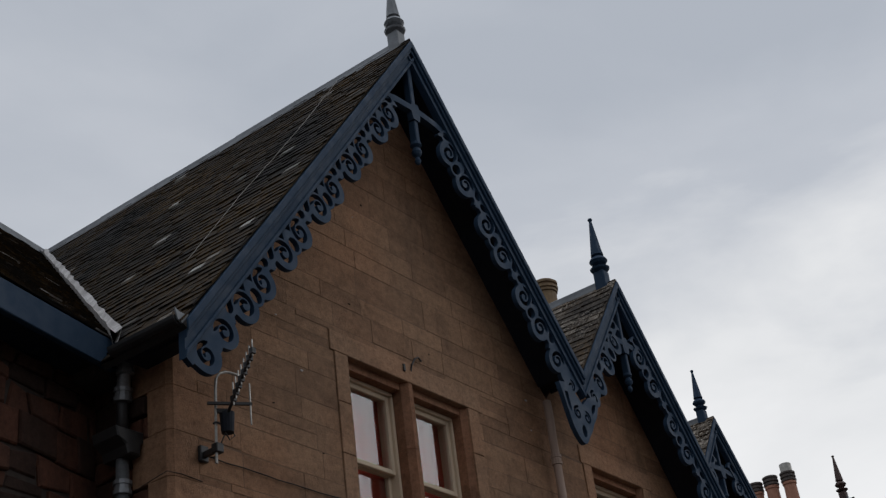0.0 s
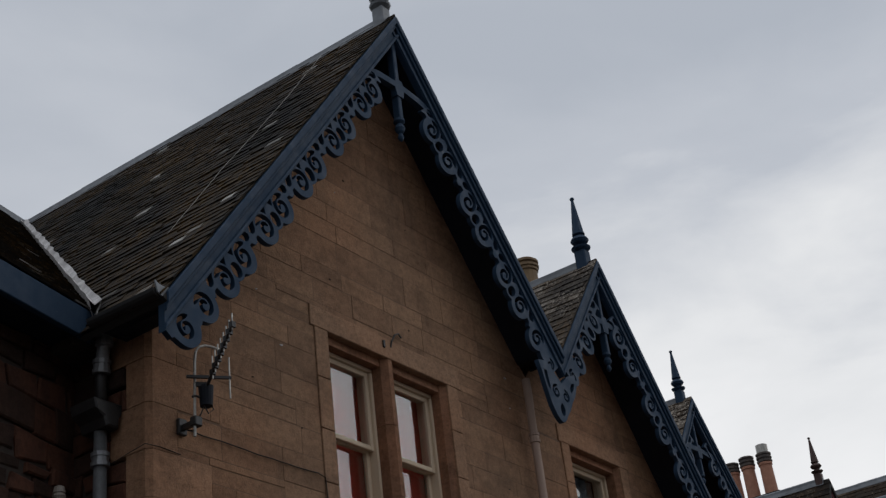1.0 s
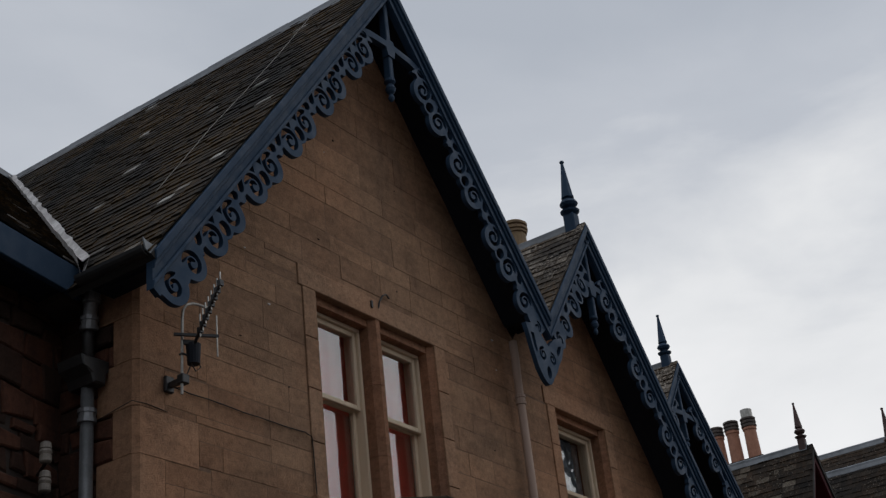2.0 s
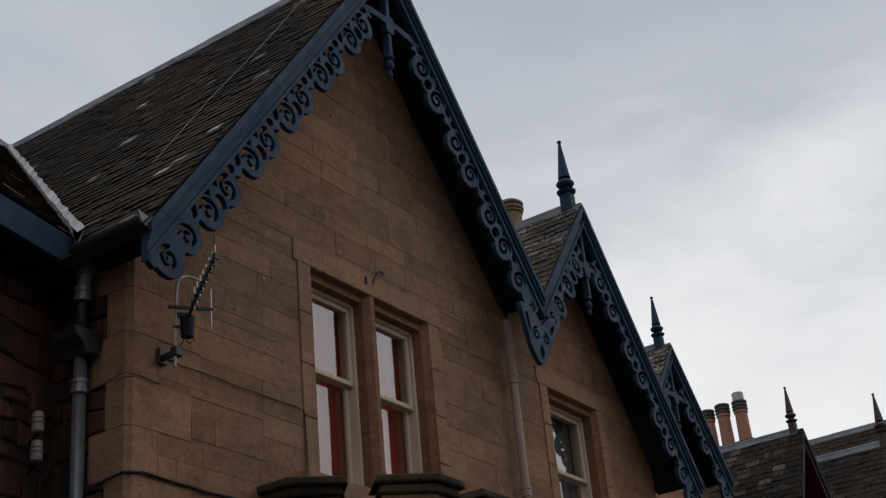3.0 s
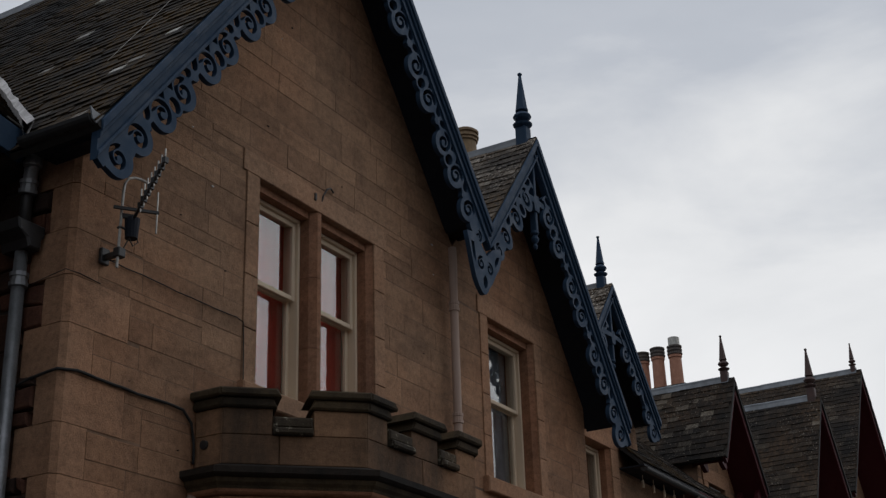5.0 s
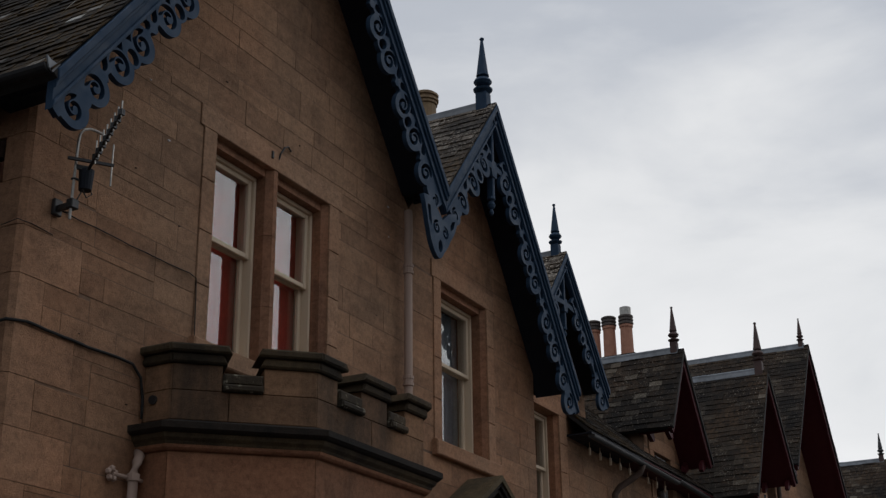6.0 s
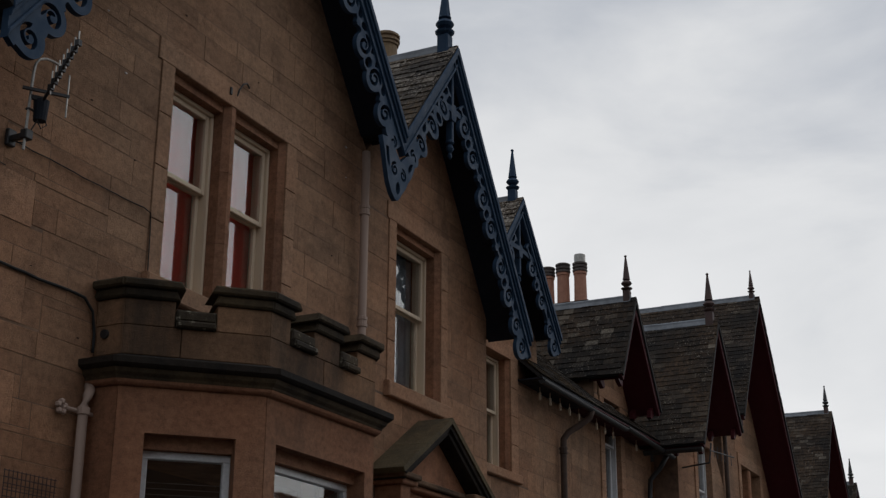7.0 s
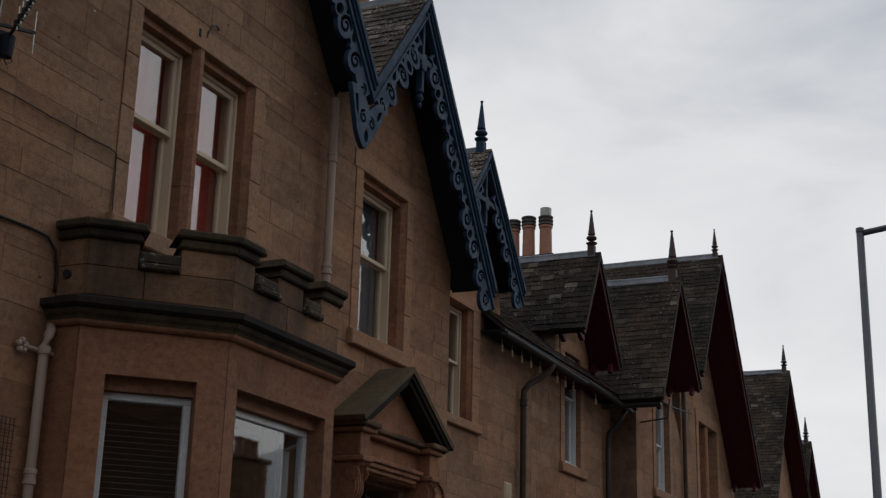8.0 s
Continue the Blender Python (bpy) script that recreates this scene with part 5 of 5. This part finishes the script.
def chimney(x, y, top, pots, label, length, pot_mat, cap, along_y=True):
    """A stone stack that comes up through the roof, with its pots."""
    c = thing("chimney", label, "chimney")
    hx, hy = (0.28, length / 2) if along_y else (length / 2, 0.28)
    bm = bmesh.new()
    box(bm, x - hx, x + hx, y - hy, y + hy, 6.5, top - 0.12, 0.015)
    part("stack", bm, STONE, c)
    bm = bmesh.new()
    box(bm, x - hx - 0.07, x + hx + 0.07, y - hy - 0.07, y + hy + 0.07, top - 0.118, top, 0.02)
    part("coping", bm, SOOTED, c)
    for dx, dy, h, r, mat in pots:
        bm = bmesh.new()
        turned_post(bm, (x + dx, y + dy, top), [(0, r * 1.12), (0.05, r * 1.1), (0.06, r), (h * 0.72, r * 0.93), (h * 0.72 + 0.01, r * 1.06), (h * 0.78, r * 1.06), (h * 0.78 + 0.01, r)], 16)
        p = part("pot", bm, mat, c, smooth=False)
        prof = [(h * 0.78, r * 1.0)]
        z = h * 0.79
        while z < h - 0.02:
            prof += [(z, r * 1.0), (z + 0.012, r * 1.16), (z + 0.045, r * 1.16), (z + 0.057, r * 1.0)]
            z += 0.075
        prof += [(h, r * 0.95), (h, r * 0.7)]
        bm = bmesh.new()
        turned_post(bm, (x + dx, y + dy, top), prof, 16)
        part("cap", bm, cap, p)
    return c


chimney(15.35, 8.5, 10.20, [(0, 0, 0.70, 0.17, BUFF_POT)], "stone chimney with a ribbed buff clay pot", 0.9, BUFF_POT, BUFF_POT, False)
stack = chimney(25.6, 9.85, 9.75, [(0, 0.30, 0.88, 0.135, POT), (0, -0.045, 0.93, 0.135, POT), (0, -0.425, 0.90, 0.135, POT)], "stone chimney with three terracotta pots", 1.3, POT, POT_CAP)
bm = bmesh.new()
turned_post(bm, (25.6, 9.425, 10.64), [(0, 0.115), (0.02, 0.12), (0.2, 0.12), (0.21, 0.10)], 14)
part("metal_cowl", bm, ALLOY, stack)

# ---- gutters and drainpipes ----
gutter("gutter", (5.795, 6.05, 6.075), (5.795, 6.72, 6.085), 0.062, IRON, "black half-round gutter under the slate eave")
bm = bmesh.new()
prism(bm, [(0.0, 0.03), (0.05, 0.005), (0.11, 0.0), (0.16, 0.012), (0.165, -0.04), (0.14, -0.085), (0.085, -0.10), (0.035, -0.075)], lambda u, v, d: (5.735 + u * 0.8, 6.03 + d, 6.10 + v * 0.8), 0.0, 0.012)
tagged(part("gutter_stop_end", bm, LEAD), "pale lead stop end on the gutter beside the blue bargeboard", "gutter end")
bm = bmesh.new()
prism(bm, [(5.84, 6.02), (WY - 0.01, 6.02), (7.4, 6.02)][:2] + [(WY - 0.01, 6.10), (5.84, 6.10)], lambda u, v, d: (5.86 + d, u + 0.22, v), 0.0, 0.24)
part("eaves_board", bm, BLUE_DARK, house)
gutter("gutter", (21.36, 7.14, 6.17), (17.70, 7.14, 6.20), 0.056, IRON, "black half-round eaves gutter along the set-back wall")
gutter("gutter", (24.0, 7.14, 6.14), (21.42, 7.14, 6.215), 0.056, IRON, "black half-round eaves gutter of the second house")
for i in range(12):
    x = 18.39 + i * 0.405
    if 20.4 < x < 20.7 or 21.9 < x < 22.5:
        continue
    bm = bmesh.new()
    box(bm, x - 0.016, x + 0.016, 7.44, 7.47, 6.075, 6.185, 0.004)
    box(bm, x - 0.004, x + 0.004, 7.45, 7.46, 6.18, EAVE_Z - 0.03)
    part("drip_peg", bm, CREAM, house if x < 20 else red_house)
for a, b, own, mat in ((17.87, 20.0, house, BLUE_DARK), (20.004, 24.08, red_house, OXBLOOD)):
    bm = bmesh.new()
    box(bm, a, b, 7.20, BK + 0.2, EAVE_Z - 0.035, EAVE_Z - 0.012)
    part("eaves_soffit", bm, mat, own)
CX, CY = 6.02, 6.885
pipe_l = drainpipe([(5.965, 6.79, 6.10), (5.968, 6.795, 6.05), (5.985, 6.825, 5.96), (6.005, 6.86, 5.87), (6.012, 6.872, 5.83)], [0.050, 0.052, 0.052, 0.050, 0.048], ZINC, "grey metal drainpipe with a black hopper in the corner", [((5.968, 6.795, 6.03), (0.06, 0.1, -1)), ((6.008, 6.865, 5.85), (0.08, 0.15, -1)), ((CX, CY, 5.15), (0, 0, 1))])
bm = bmesh.new()
tube(bm, [(CX - 0.006, CY - 0.01, 5.84), (CX, CY, 5.76), (CX, CY, 5.50)], 0.044, 12)
part("black_pipe", bm, IRON, pipe_l, "black iron length above the hopper", smooth=True)
bm = bmesh.new()
tube(bm, [(CX, CY, 5.37), (CX, CY, 0.02)], 0.048, 12)
part("pipe", bm, ZINC, pipe_l, smooth=True)
bm = bmesh.new()
prism(bm, [(-0.165, 5.545), (0.085, 5.545), (0.085, 5.475), (0.06, 5.44), (0.055, 5.36), (-0.055, 5.36), (-0.075, 5.42), (-0.15, 5.475)], lambda u, v, d: (CX + u, CY + d, v), -0.13, 0.13, 0.012)
part("hopper", bm, IRON, pipe_l, "black cast-iron hopper head")
P2 = 11.20
drainpipe([(P2 + 0.02, 6.42, 7.10), (P2 + 0.01, 6.41, 6.9), (P2, 6.41, 6.7), (P2, 6.41, 4.0), (P2, 6.41, 0.02)], 0.042, PIPE_PAINT, "buff-painted drainpipe on the front wall", [((P2, 6.41, 6.45), (0, 0, 1)), ((P2, 6.41, 5.28), (0, 0, 1)), ((P2, 6.41, 3.4), (0, 0, 1))])
pl = drainpipe([(7.44, 6.50, 3.84), (7.41, 6.45, 3.80), (7.36, 6.43, 3.74), (7.335, 6.43, 3.66), (7.335, 6.43, 0.02)], 0.036, PIPE_PAINT, "buff-painted drainpipe beside the bay with ornate clip", [((7.335, 6.43, 2.75), (0, 0, 1))])
bm = bmesh.new()
tube(bm, [(7.15, 6.46, 3.63), (7.52, 6.46, 3.63)], 0.016, 8)
for sx in (7.15, 7.52):
    for a in range(5):
        t = a * 2 * math.pi / 5 + 0.3
        bmesh.ops.create_icosphere(bm, subdivisions=1, radius=0.026, matrix=Matrix.Translation((sx + 0.036 * math.cos(t), 6.465, 3.63 + 0.036 * math.sin(t))))
tube(bm, [(7.335, 6.43, 3.605), (7.335, 6.43, 3.655)], 0.047, 12)
part("pipe_clip", bm, PIPE_PAINT, pl, "cast floral pipe clip")
P3 = 19.44
drainpipe([(19.75, 7.14, 6.15), (19.74, 7.18, 6.04), (19.67, 7.32, 5.92), (19.54, 7.46, 5.80), (19.46, 7.51, 5.68), (P3, 7.51, 5.48), (P3, 7.51, 0.02)], 0.05, BROWN_PIPE, "brown drainpipe swept in from the eaves gutter", [((P3, 7.51, 5.5), (0, 0, 1)), ((P3, 7.51, 3.9), (0, 0, 1))])
drainpipe([(23.7, 7.16, 6.12), (23.7, 7.3, 5.9), (23.72, 7.5, 5.7), (23.72, 7.52, 5.4), (23.72, 7.52, 0.02)], 0.045, IRON, "black drainpipe in the corner of the second house")
drainpipe([(27.35, 7.03, 7.5), (27.35, 7.03, 6.2), (27.35, 7.03, 0.02)], 0.045, BROWN_PIPE, "brown drainpipe between the two red gables")

# ---- television aerials, cables and fittings ----
aerial = thing("tv_aerial", "small television aerial on a cranked wall mast", "aerial")
bm = bmesh.new()
tube(bm, [(6.35, 6.30, 5.22), (6.352, 6.30, 5.30), (6.365, 6.30, 5.80), (6.375, 6.30, 5.87), (6.41, 6.30, 5.925), (6.47, 6.30, 5.955), (6.53, 6.30, 5.965), (6.66, 6.30, 5.97)], 0.0105, 8)
part("mast", bm, ALLOY, aerial, "bright cranked alloy mast")
bm = bmesh.new()
box(bm, 6.36, 6.44, 6.46, 6.495, 5.30, 5.42, 0.006)
bar(bm, (6.40, 6.47, 5.35), (6.36, 6.30, 5.33), 0.03, 0.04)
box(bm, 6.33, 6.40, 6.27, 6.33, 5.30, 5.37, 0.006)
part("wall_bracket", bm, IRON, aerial)
boom_a, boom_b = Vector((6.47, 6.31, 5.60)), Vector((5.85, 5.44, 5.60))
bm = bmesh.new()
bar(bm, boom_a, boom_b, 0.018, 0.018)
part("boom", bm, IRON, aerial)
for i in range(8):
    p = boom_a.lerp(boom_b, 0.30 + i * 0.098)
    h = 0.125 - i * 0.006
    bm = bmesh.new()
    tube(bm, [p - Vector((0, 0, h * 0.4)), p + Vector((0, 0, h))], 0.0055, 6)
    part("element", bm, ALLOY, aerial)
    bm = bmesh.new()
    box(bm, p.x - 0.016, p.x + 0.016, p.y - 0.016, p.y + 0.016, p.z - 0.02, p.z + 0.02)
    part("element_clip", bm, IRON, aerial)
for dx in (0.13,):
    q = boom_a.lerp(boom_b, 0.10) + Vector((dx, -dx * 0.7, 0.06))
    bm = bmesh.new()
    tube(bm, [q - Vector((0, 0, 0.16)), q + Vector((0, 0, 0.16))], 0.006, 6)
    part("reflector", bm, ALLOY, aerial)
bm = bmesh.new()
q = boom_a.lerp(boom_b, 0.10)
bar(bm, q + Vector((-0.12, 0.084, 0.06)), q + Vector((0.14, -0.098, 0.06)), 0.02, 0.02)
bar(bm, (6.37, 6.30, 5.62), q, 0.03, 0.03)
part("cross_arm", bm, IRON, aerial)
bm = bmesh.new()
bmesh.ops.create_cone(bm, cap_ends=True, segments=14, radius1=0.045, radius2=0.055, depth=0.15, matrix=Matrix.Translation((6.43, 6.26, 5.53)))
part("balun_box", bm, BLUE_DARK, aerial, "dark blue-grey plastic housing")
bm = bmesh.new()
tube(bm, [(6.36 + 0.09 * math.cos(a) * 0.5, 6.28, 5.50 + 0.02 * math.sin(a)) for a in [k * math.pi / 8 for k in range(9)]], 0.008, 6)
part("loop", bm, IRON, aerial)
for w in ([(6.40, 6.26, 5.46), (6.44, 6.25, 5.40), (6.48, 6.24, 5.44), (6.47, 6.25, 5.47)], [(6.42, 6.27, 5.46), (6.40, 6.30, 5.38), (6.37, 6.31, 5.30)]):
    bm = bmesh.new()
    tube(bm, w, 0.005, 6)
    part("lead_wire", bm, IRON, aerial)


def cable(points, r, label, name="cable", sag=0.0, mat=None):
    bm = bmesh.new()
    out = []
    rng = random.Random(len(points))
    for a, b in zip(points, points[1:]):
        a, b = Vector(a), Vector(b)
        n = max(2, int((b - a).length / 0.08))
        for k in range(n):
            f = k / n
            out.append(a.lerp(b, f) + Vector((0, 0, -sag * math.sin(math.pi * f) + rng.uniform(-0.003, 0.003))))
    out.append(Vector(points[-1]))
    tube(bm, out, r, 6)
    return tagged(part(name, bm, mat or RUBBER, smooth=True), label, "cable")


yc = WY - 0.014
cable([(6.37, 6.32, 5.28), (6.44, yc, 5.36), (6.9, yc, 5.358), (7.35, yc, 5.35), (7.88, yc, 5.357), (7.945, yc - 0.014, 5.33), (7.955, yc - 0.014, 5.2), (7.965, yc - 0.014, 4.83), (7.97, yc - 0.02, 4.62)], 0.0045, "thin black aerial cable clipped along the stone wall", sag=0.004)
cable([(6.09, 7.0, 4.38), (6.085, 6.75, 4.44), (6.075, 6.5, 4.46), (6.24, yc - 0.004, 4.482), (6.58, yc - 0.004, 4.472), (6.9, yc - 0.004, 4.462), (7.12, yc - 0.004, 4.469), (7.30, yc - 0.004, 4.463), (7.39, yc - 0.01, 4.38), (7.425, yc - 0.012, 4.22), (7.425, yc - 0.012, 4.08)], 0.011, "thick black cable sagging along the stone wall to the bay")
cable([(6.07, 6.85, 5.12), (6.075, 6.5, 5.17), (6.2, yc + 0.006, 5.17), (6.4, yc + 0.006, 5.16)], 0.003, "thin dark wire round the corner stone")
cable([(8.942, 6.934, 10.28), (8.289, 6.855, 9.407), (7.788, 6.846, 8.739), (7.373, 6.88, 8.185), (6.955, 6.83, 7.627), (6.60, 6.80, 7.155)], 0.003, "thin pale wire lying up the slate slope", mat=CERAMIC)
for i, z in enumerate((4.855, 4.65)):
    ins = thing("insulator", "weathered white ceramic insulator on the rubble wall", "insulator", "insulators on the wing wall")
    bm = bmesh.new()
    turned_post(bm, (5.752, 6.98, z - 0.07), [(0, 0.03), (0.01, 0.042), (0.05, 0.042), (0.055, 0.035), (0.075, 0.045), (0.095, 0.035), (0.10, 0.042), (0.14, 0.036), (0.15, 0.02)], 14)
    part("ceramic_body", bm, CERAMIC, ins)
    bm = bmesh.new()
    bar(bm, (5.752, 6.98, z - 0.075), (5.86, 7.2, z - 0.085), 0.02, 0.012)
    part("iron_arm", bm, IRON, ins)
dish = thing("tv_aerial", "spindly aerial on the second house's gable", "aerial")
bm = bmesh.new()
tube(bm, [(24.4, 7.09, 6.0), (24.1, 6.5, 6.0), (24.1, 6.45, 6.35)], 0.016, 6)
part("mast", bm, IRON, dish)
bm = bmesh.new()
tube(bm, [(23.95, 6.45, 6.2), (25.3, 6.35, 6.28)], 0.012, 6)
part("boom", bm, IRON, dish)
for i in range(7):
    bm = bmesh.new()
    tube(bm, [(24.0 + i * 0.2, 6.44 - i * 0.01, 6.11), (24.0 + i * 0.2, 6.44 - i * 0.01, 6.34)], 0.006, 5)
    part("element", bm, STEEL, dish)
vent = thing("air_vent", "pale louvred air vent set in the wall", "vent")
bm = bmesh.new()
box(bm, 18.87, 19.15, BK - 0.02, BK + 0.01, 3.98, 4.22, 0.006)
part("plate", bm, CREAM, vent)
for i in range(6):
    bm = bmesh.new()
    box(bm, 18.89, 19.13, BK - 0.036, BK - 0.022, 4.00 + i * 0.036, 4.016 + i * 0.036)
    part("slat", bm, CREAM, vent)
trellis = thing("wire_trellis", "dark wire trellis panel fixed to the wall", "trellis")
TX, TZ = 7.156, 3.127
for i in range(13):
    bm = bmesh.new()
    tube(bm, [(TX - i * 0.04, 6.462, 1.2), (TX - i * 0.04, 6.462, TZ)], 0.0035, 5)
    part("upright", bm, FIRED, trellis)
for i in range(44):
    bm = bmesh.new()
    tube(bm, [(TX - 0.49, 6.457, TZ - 0.01 - i * 0.042), (TX + 0.01, 6.457, TZ - 0.01 - i * 0.042)], 0.0035, 5)
    part("crosswire", bm, FIRED, trellis)
hook = thing("wall_hook", "small rusted iron hook over the window", "hook")
bm = bmesh.new()
tube(bm, [(9.02, WY - 0.01, 6.80), (9.02, WY - 0.03, 6.86), (9.06, WY - 0.04, 6.93), (9.13, WY - 0.03, 6.97), (9.20, WY - 0.01, 6.96)], 0.008, 6)
part("bent_rod", bm, IRON, hook)
bm = bmesh.new()
box(bm, 8.90, 8.925, WY - 0.03, WY, 6.77, 6.84, 0.004)
part("stub", bm, IRON, hook)

# ---- the row across the street, behind the eye ----
opposite = thing("terrace_row", "plain sandstone terrace across the street with slate roof", "house")
for x0, x1, eave, ridge in ((-25, 9.0, 7.6, 11.2), (9.004, 70, 4.6, 6.6)):
    bm = bmesh.new()
    box(bm, x0, x1, -18, -12, 0, eave)
    part("wall", bm, STONE, opposite)
    bm = bmesh.new()
    prism(bm, [(-11.7, eave), (-15, ridge), (-18.3, eave)], lambda u, v, d: (d, u, v), x0 - 0.001, x1 + 0.001)
    part("roof", bm, ROOF_BED, opposite)
for cx in (19.0, 37.6, 54.0):
    bm = bmesh.new()
    box(bm, cx - 0.75, cx + 0.75, -13.2, -12.4, 4.6, 7.7, 0.03)
    box(bm, cx - 0.85, cx + 0.85, -13.3, -12.3, 7.704, 7.85, 0.03)
    st = part("chimney", bm, STONE, opposite)
    for k in range(3):
        bm = bmesh.new()
        turned_post(bm, (cx - 0.5 + 0.5 * k, -12.8, 7.85), [(0, 0.16), (0.5, 0.13), (0.52, 0.16), (0.6, 0.16)], 12)
        part("pot", bm, POT, st)

# ---- street lamp ----
post = thing("street_lamp", "grey steel street lamp with bracket arm", "street lamp")
bm = bmesh.new()
tube(bm, [(20, 2.418, 0), (20, 2.418, 1.2), (20, 2.418, 1.25), (20, 2.416, 7.90)], [0.10, 0.10, 0.065, 0.055], 12)
part("column", bm, STEEL, post, smooth=True)
bm = bmesh.new()
tube(bm, [(20, 2.416, 7.86), (20, 1.2, 8.02), (20, 0.9, 8.04)], 0.045, 10)
part("arm", bm, STEEL, post, smooth=True)
bm = bmesh.new()
box(bm, 19.86, 20.14, 0.25, 0.95, 7.97, 8.11, 0.04)
part("lantern", bm, STEEL, post)
bm = bmesh.new()
turned_post(bm, (20, 2.416, 7.88), [(0, 0.06), (0.06, 0.06), (0.075, 0.03)], 12)
part("cap", bm, STEEL, post)

# ---- stone courses, each block a piece of its wall ----
H1, LN1 = (0.27, 0.19, 0.23, 0.30, 0.17), (0.40, 1.05)
QUOINS = [(2.39 + 0.345 * k, min(2.39 + 0.345 * (k + 1), 6.2), *((0.60, 0.22) if k % 2 else (0.27, 0.38))) for k in range(11)]
def course_marks():
    """Small chips, old fixing holes and patches of lime on the near wall."""
    rng = random.Random(21)
    marks = []
    for k in range(26):
        x, z = rng.uniform(6.5, 11.2), rng.uniform(3.2, 8.4)
        if 7.9 < x < 10.2 and 3.9 < z < 7.0 or z > G1Z - 0.5 - G1L * abs(x - G1X):
            continue
        bm = bmesh.new()
        n = rng.randrange(5, 8)
        r = rng.uniform(0.004, 0.011)
        poly = [(x + r * rng.uniform(0.5, 1.4) * math.cos(2 * math.pi * i / n) * 1.8, z + r * rng.uniform(0.4, 1.0) * math.sin(2 * math.pi * i / n)) for i in range(n)]
        prism(bm, poly, front, -0.0075, 0.0)
        part("lime_patch" if k % 3 == 0 else "chip_scar", bm, CEMENT if k % 3 == 0 else SOOTED, wall1)


course_marks()
lay_stones([(left_x, 2.4), (mid_x, 2.4)] + reg1[2:], [b1[0], b1[1], (7.46, 10.6, 0, 4.30)] + [(left_x, left_x + q[2], q[0], q[1] if q[1] < 6.18 else 7.2) for q in QUOINS], front, STONE, wall1, H1, LN1, rng=random.Random(7), z0=2.39)
lay_stones([(mid_x, 2.4), (right_x, 2.4)] + reg2[2:], [b2[0], b2[1], (11.5, 13.66, 0, 3.92)], front, STONE, wall2, H1, LN1, rng=random.Random(8), z0=2.39)
for z, top_z, wf, wr in QUOINS:
    bm = bmesh.new()
    ring = [(left_x + 0.035, WY - 0.004), (left_x + wf - 0.004, WY - 0.004), (left_x + wf - 0.004, WY + 0.1), (left_x + 0.1, WY + 0.1), (left_x + 0.1, WY + wr), (left_x - 0.004, WY + wr), (left_x - 0.004, WY + 0.035)]
    lo = [bm.verts.new((u, v, z + 0.0025)) for u, v in ring]
    hi = [bm.verts.new((u, v, top_z - 0.0025)) for u, v in ring]
    bm.faces.new(lo)
    bm.faces.new(hi)
    for i in range(7):
        bm.faces.new((lo[i], lo[(i + 1) % 7], hi[(i + 1) % 7], hi[i]))
    part("quoin", bm, DRESSED, wall1)
lay_stones([(WY + 0.22, 2.0), (7.5, 2.0), (7.5, 6.1), (WY + 0.22, 6.1)], [(WY, WY + q[3], q[0], q[1]) for q in QUOINS], lambda u, v, d: (left_x - 0.010 + d, u, v), RUBBLE, ret, (0.16, 0.22, 0.3), (0.2, 0.4), gap=0.016, rng=random.Random(9), rough=0.02, jitter=0.02)
lay_stones([(2.6, 3.0), (wlen + 0.2, 3.0), (wlen + 0.2, 6.05), (2.6, 6.05)], [], on_wing(0.31), RUBBLE, wing_wall, (0.12, 0.2, 0.26, 0.16), (0.14, 0.42), depth=0.1, gap=0.016, rng=random.Random(10), rough=0.025, jitter=0.028)
lay_stones([(right_x, 3.4), (20.0, 3.4), (20.0, 6.22), (right_x, 6.22)], [b3[0], b3[1]], back, STONE, wall3, (0.26, 0.21, 0.28), (0.45, 1.0), rng=random.Random(12))
lay_stones([(20.01, 3.4), (24.1, 3.4), (24.1, 6.22), (20.01, 6.22)], [b4[0], b4[1]], back, STONE, wall5, (0.26, 0.21, 0.28), (0.45, 1.0), rng=random.Random(13))
lay_stones(g3w, [b3[0], b3[1]], back, STONE, wall4, (0.30, 0.25), (0.4, 0.8), rng=random.Random(14))
lay_stones(g4w, [b4[0], b4[1]], back, STONE, wall6, (0.30, 0.25), (0.4, 0.8), rng=random.Random(15))
lay_stones([(24.12, 3.6), (27.3, 3.6)] + reg5a[2:], [b5[0], b5[1]], on_front(RW), STONE, wall7, (0.33, 0.28), (0.5, 1.1), rng=random.Random(16))
lay_stones([(27.304, 3.6), (32.1, 3.6)] + reg5b[2:], [b6[0], b6[1]], on_front(RW), STONE, wall8, (0.33, 0.28), (0.5, 1.1), rng=random.Random(17))
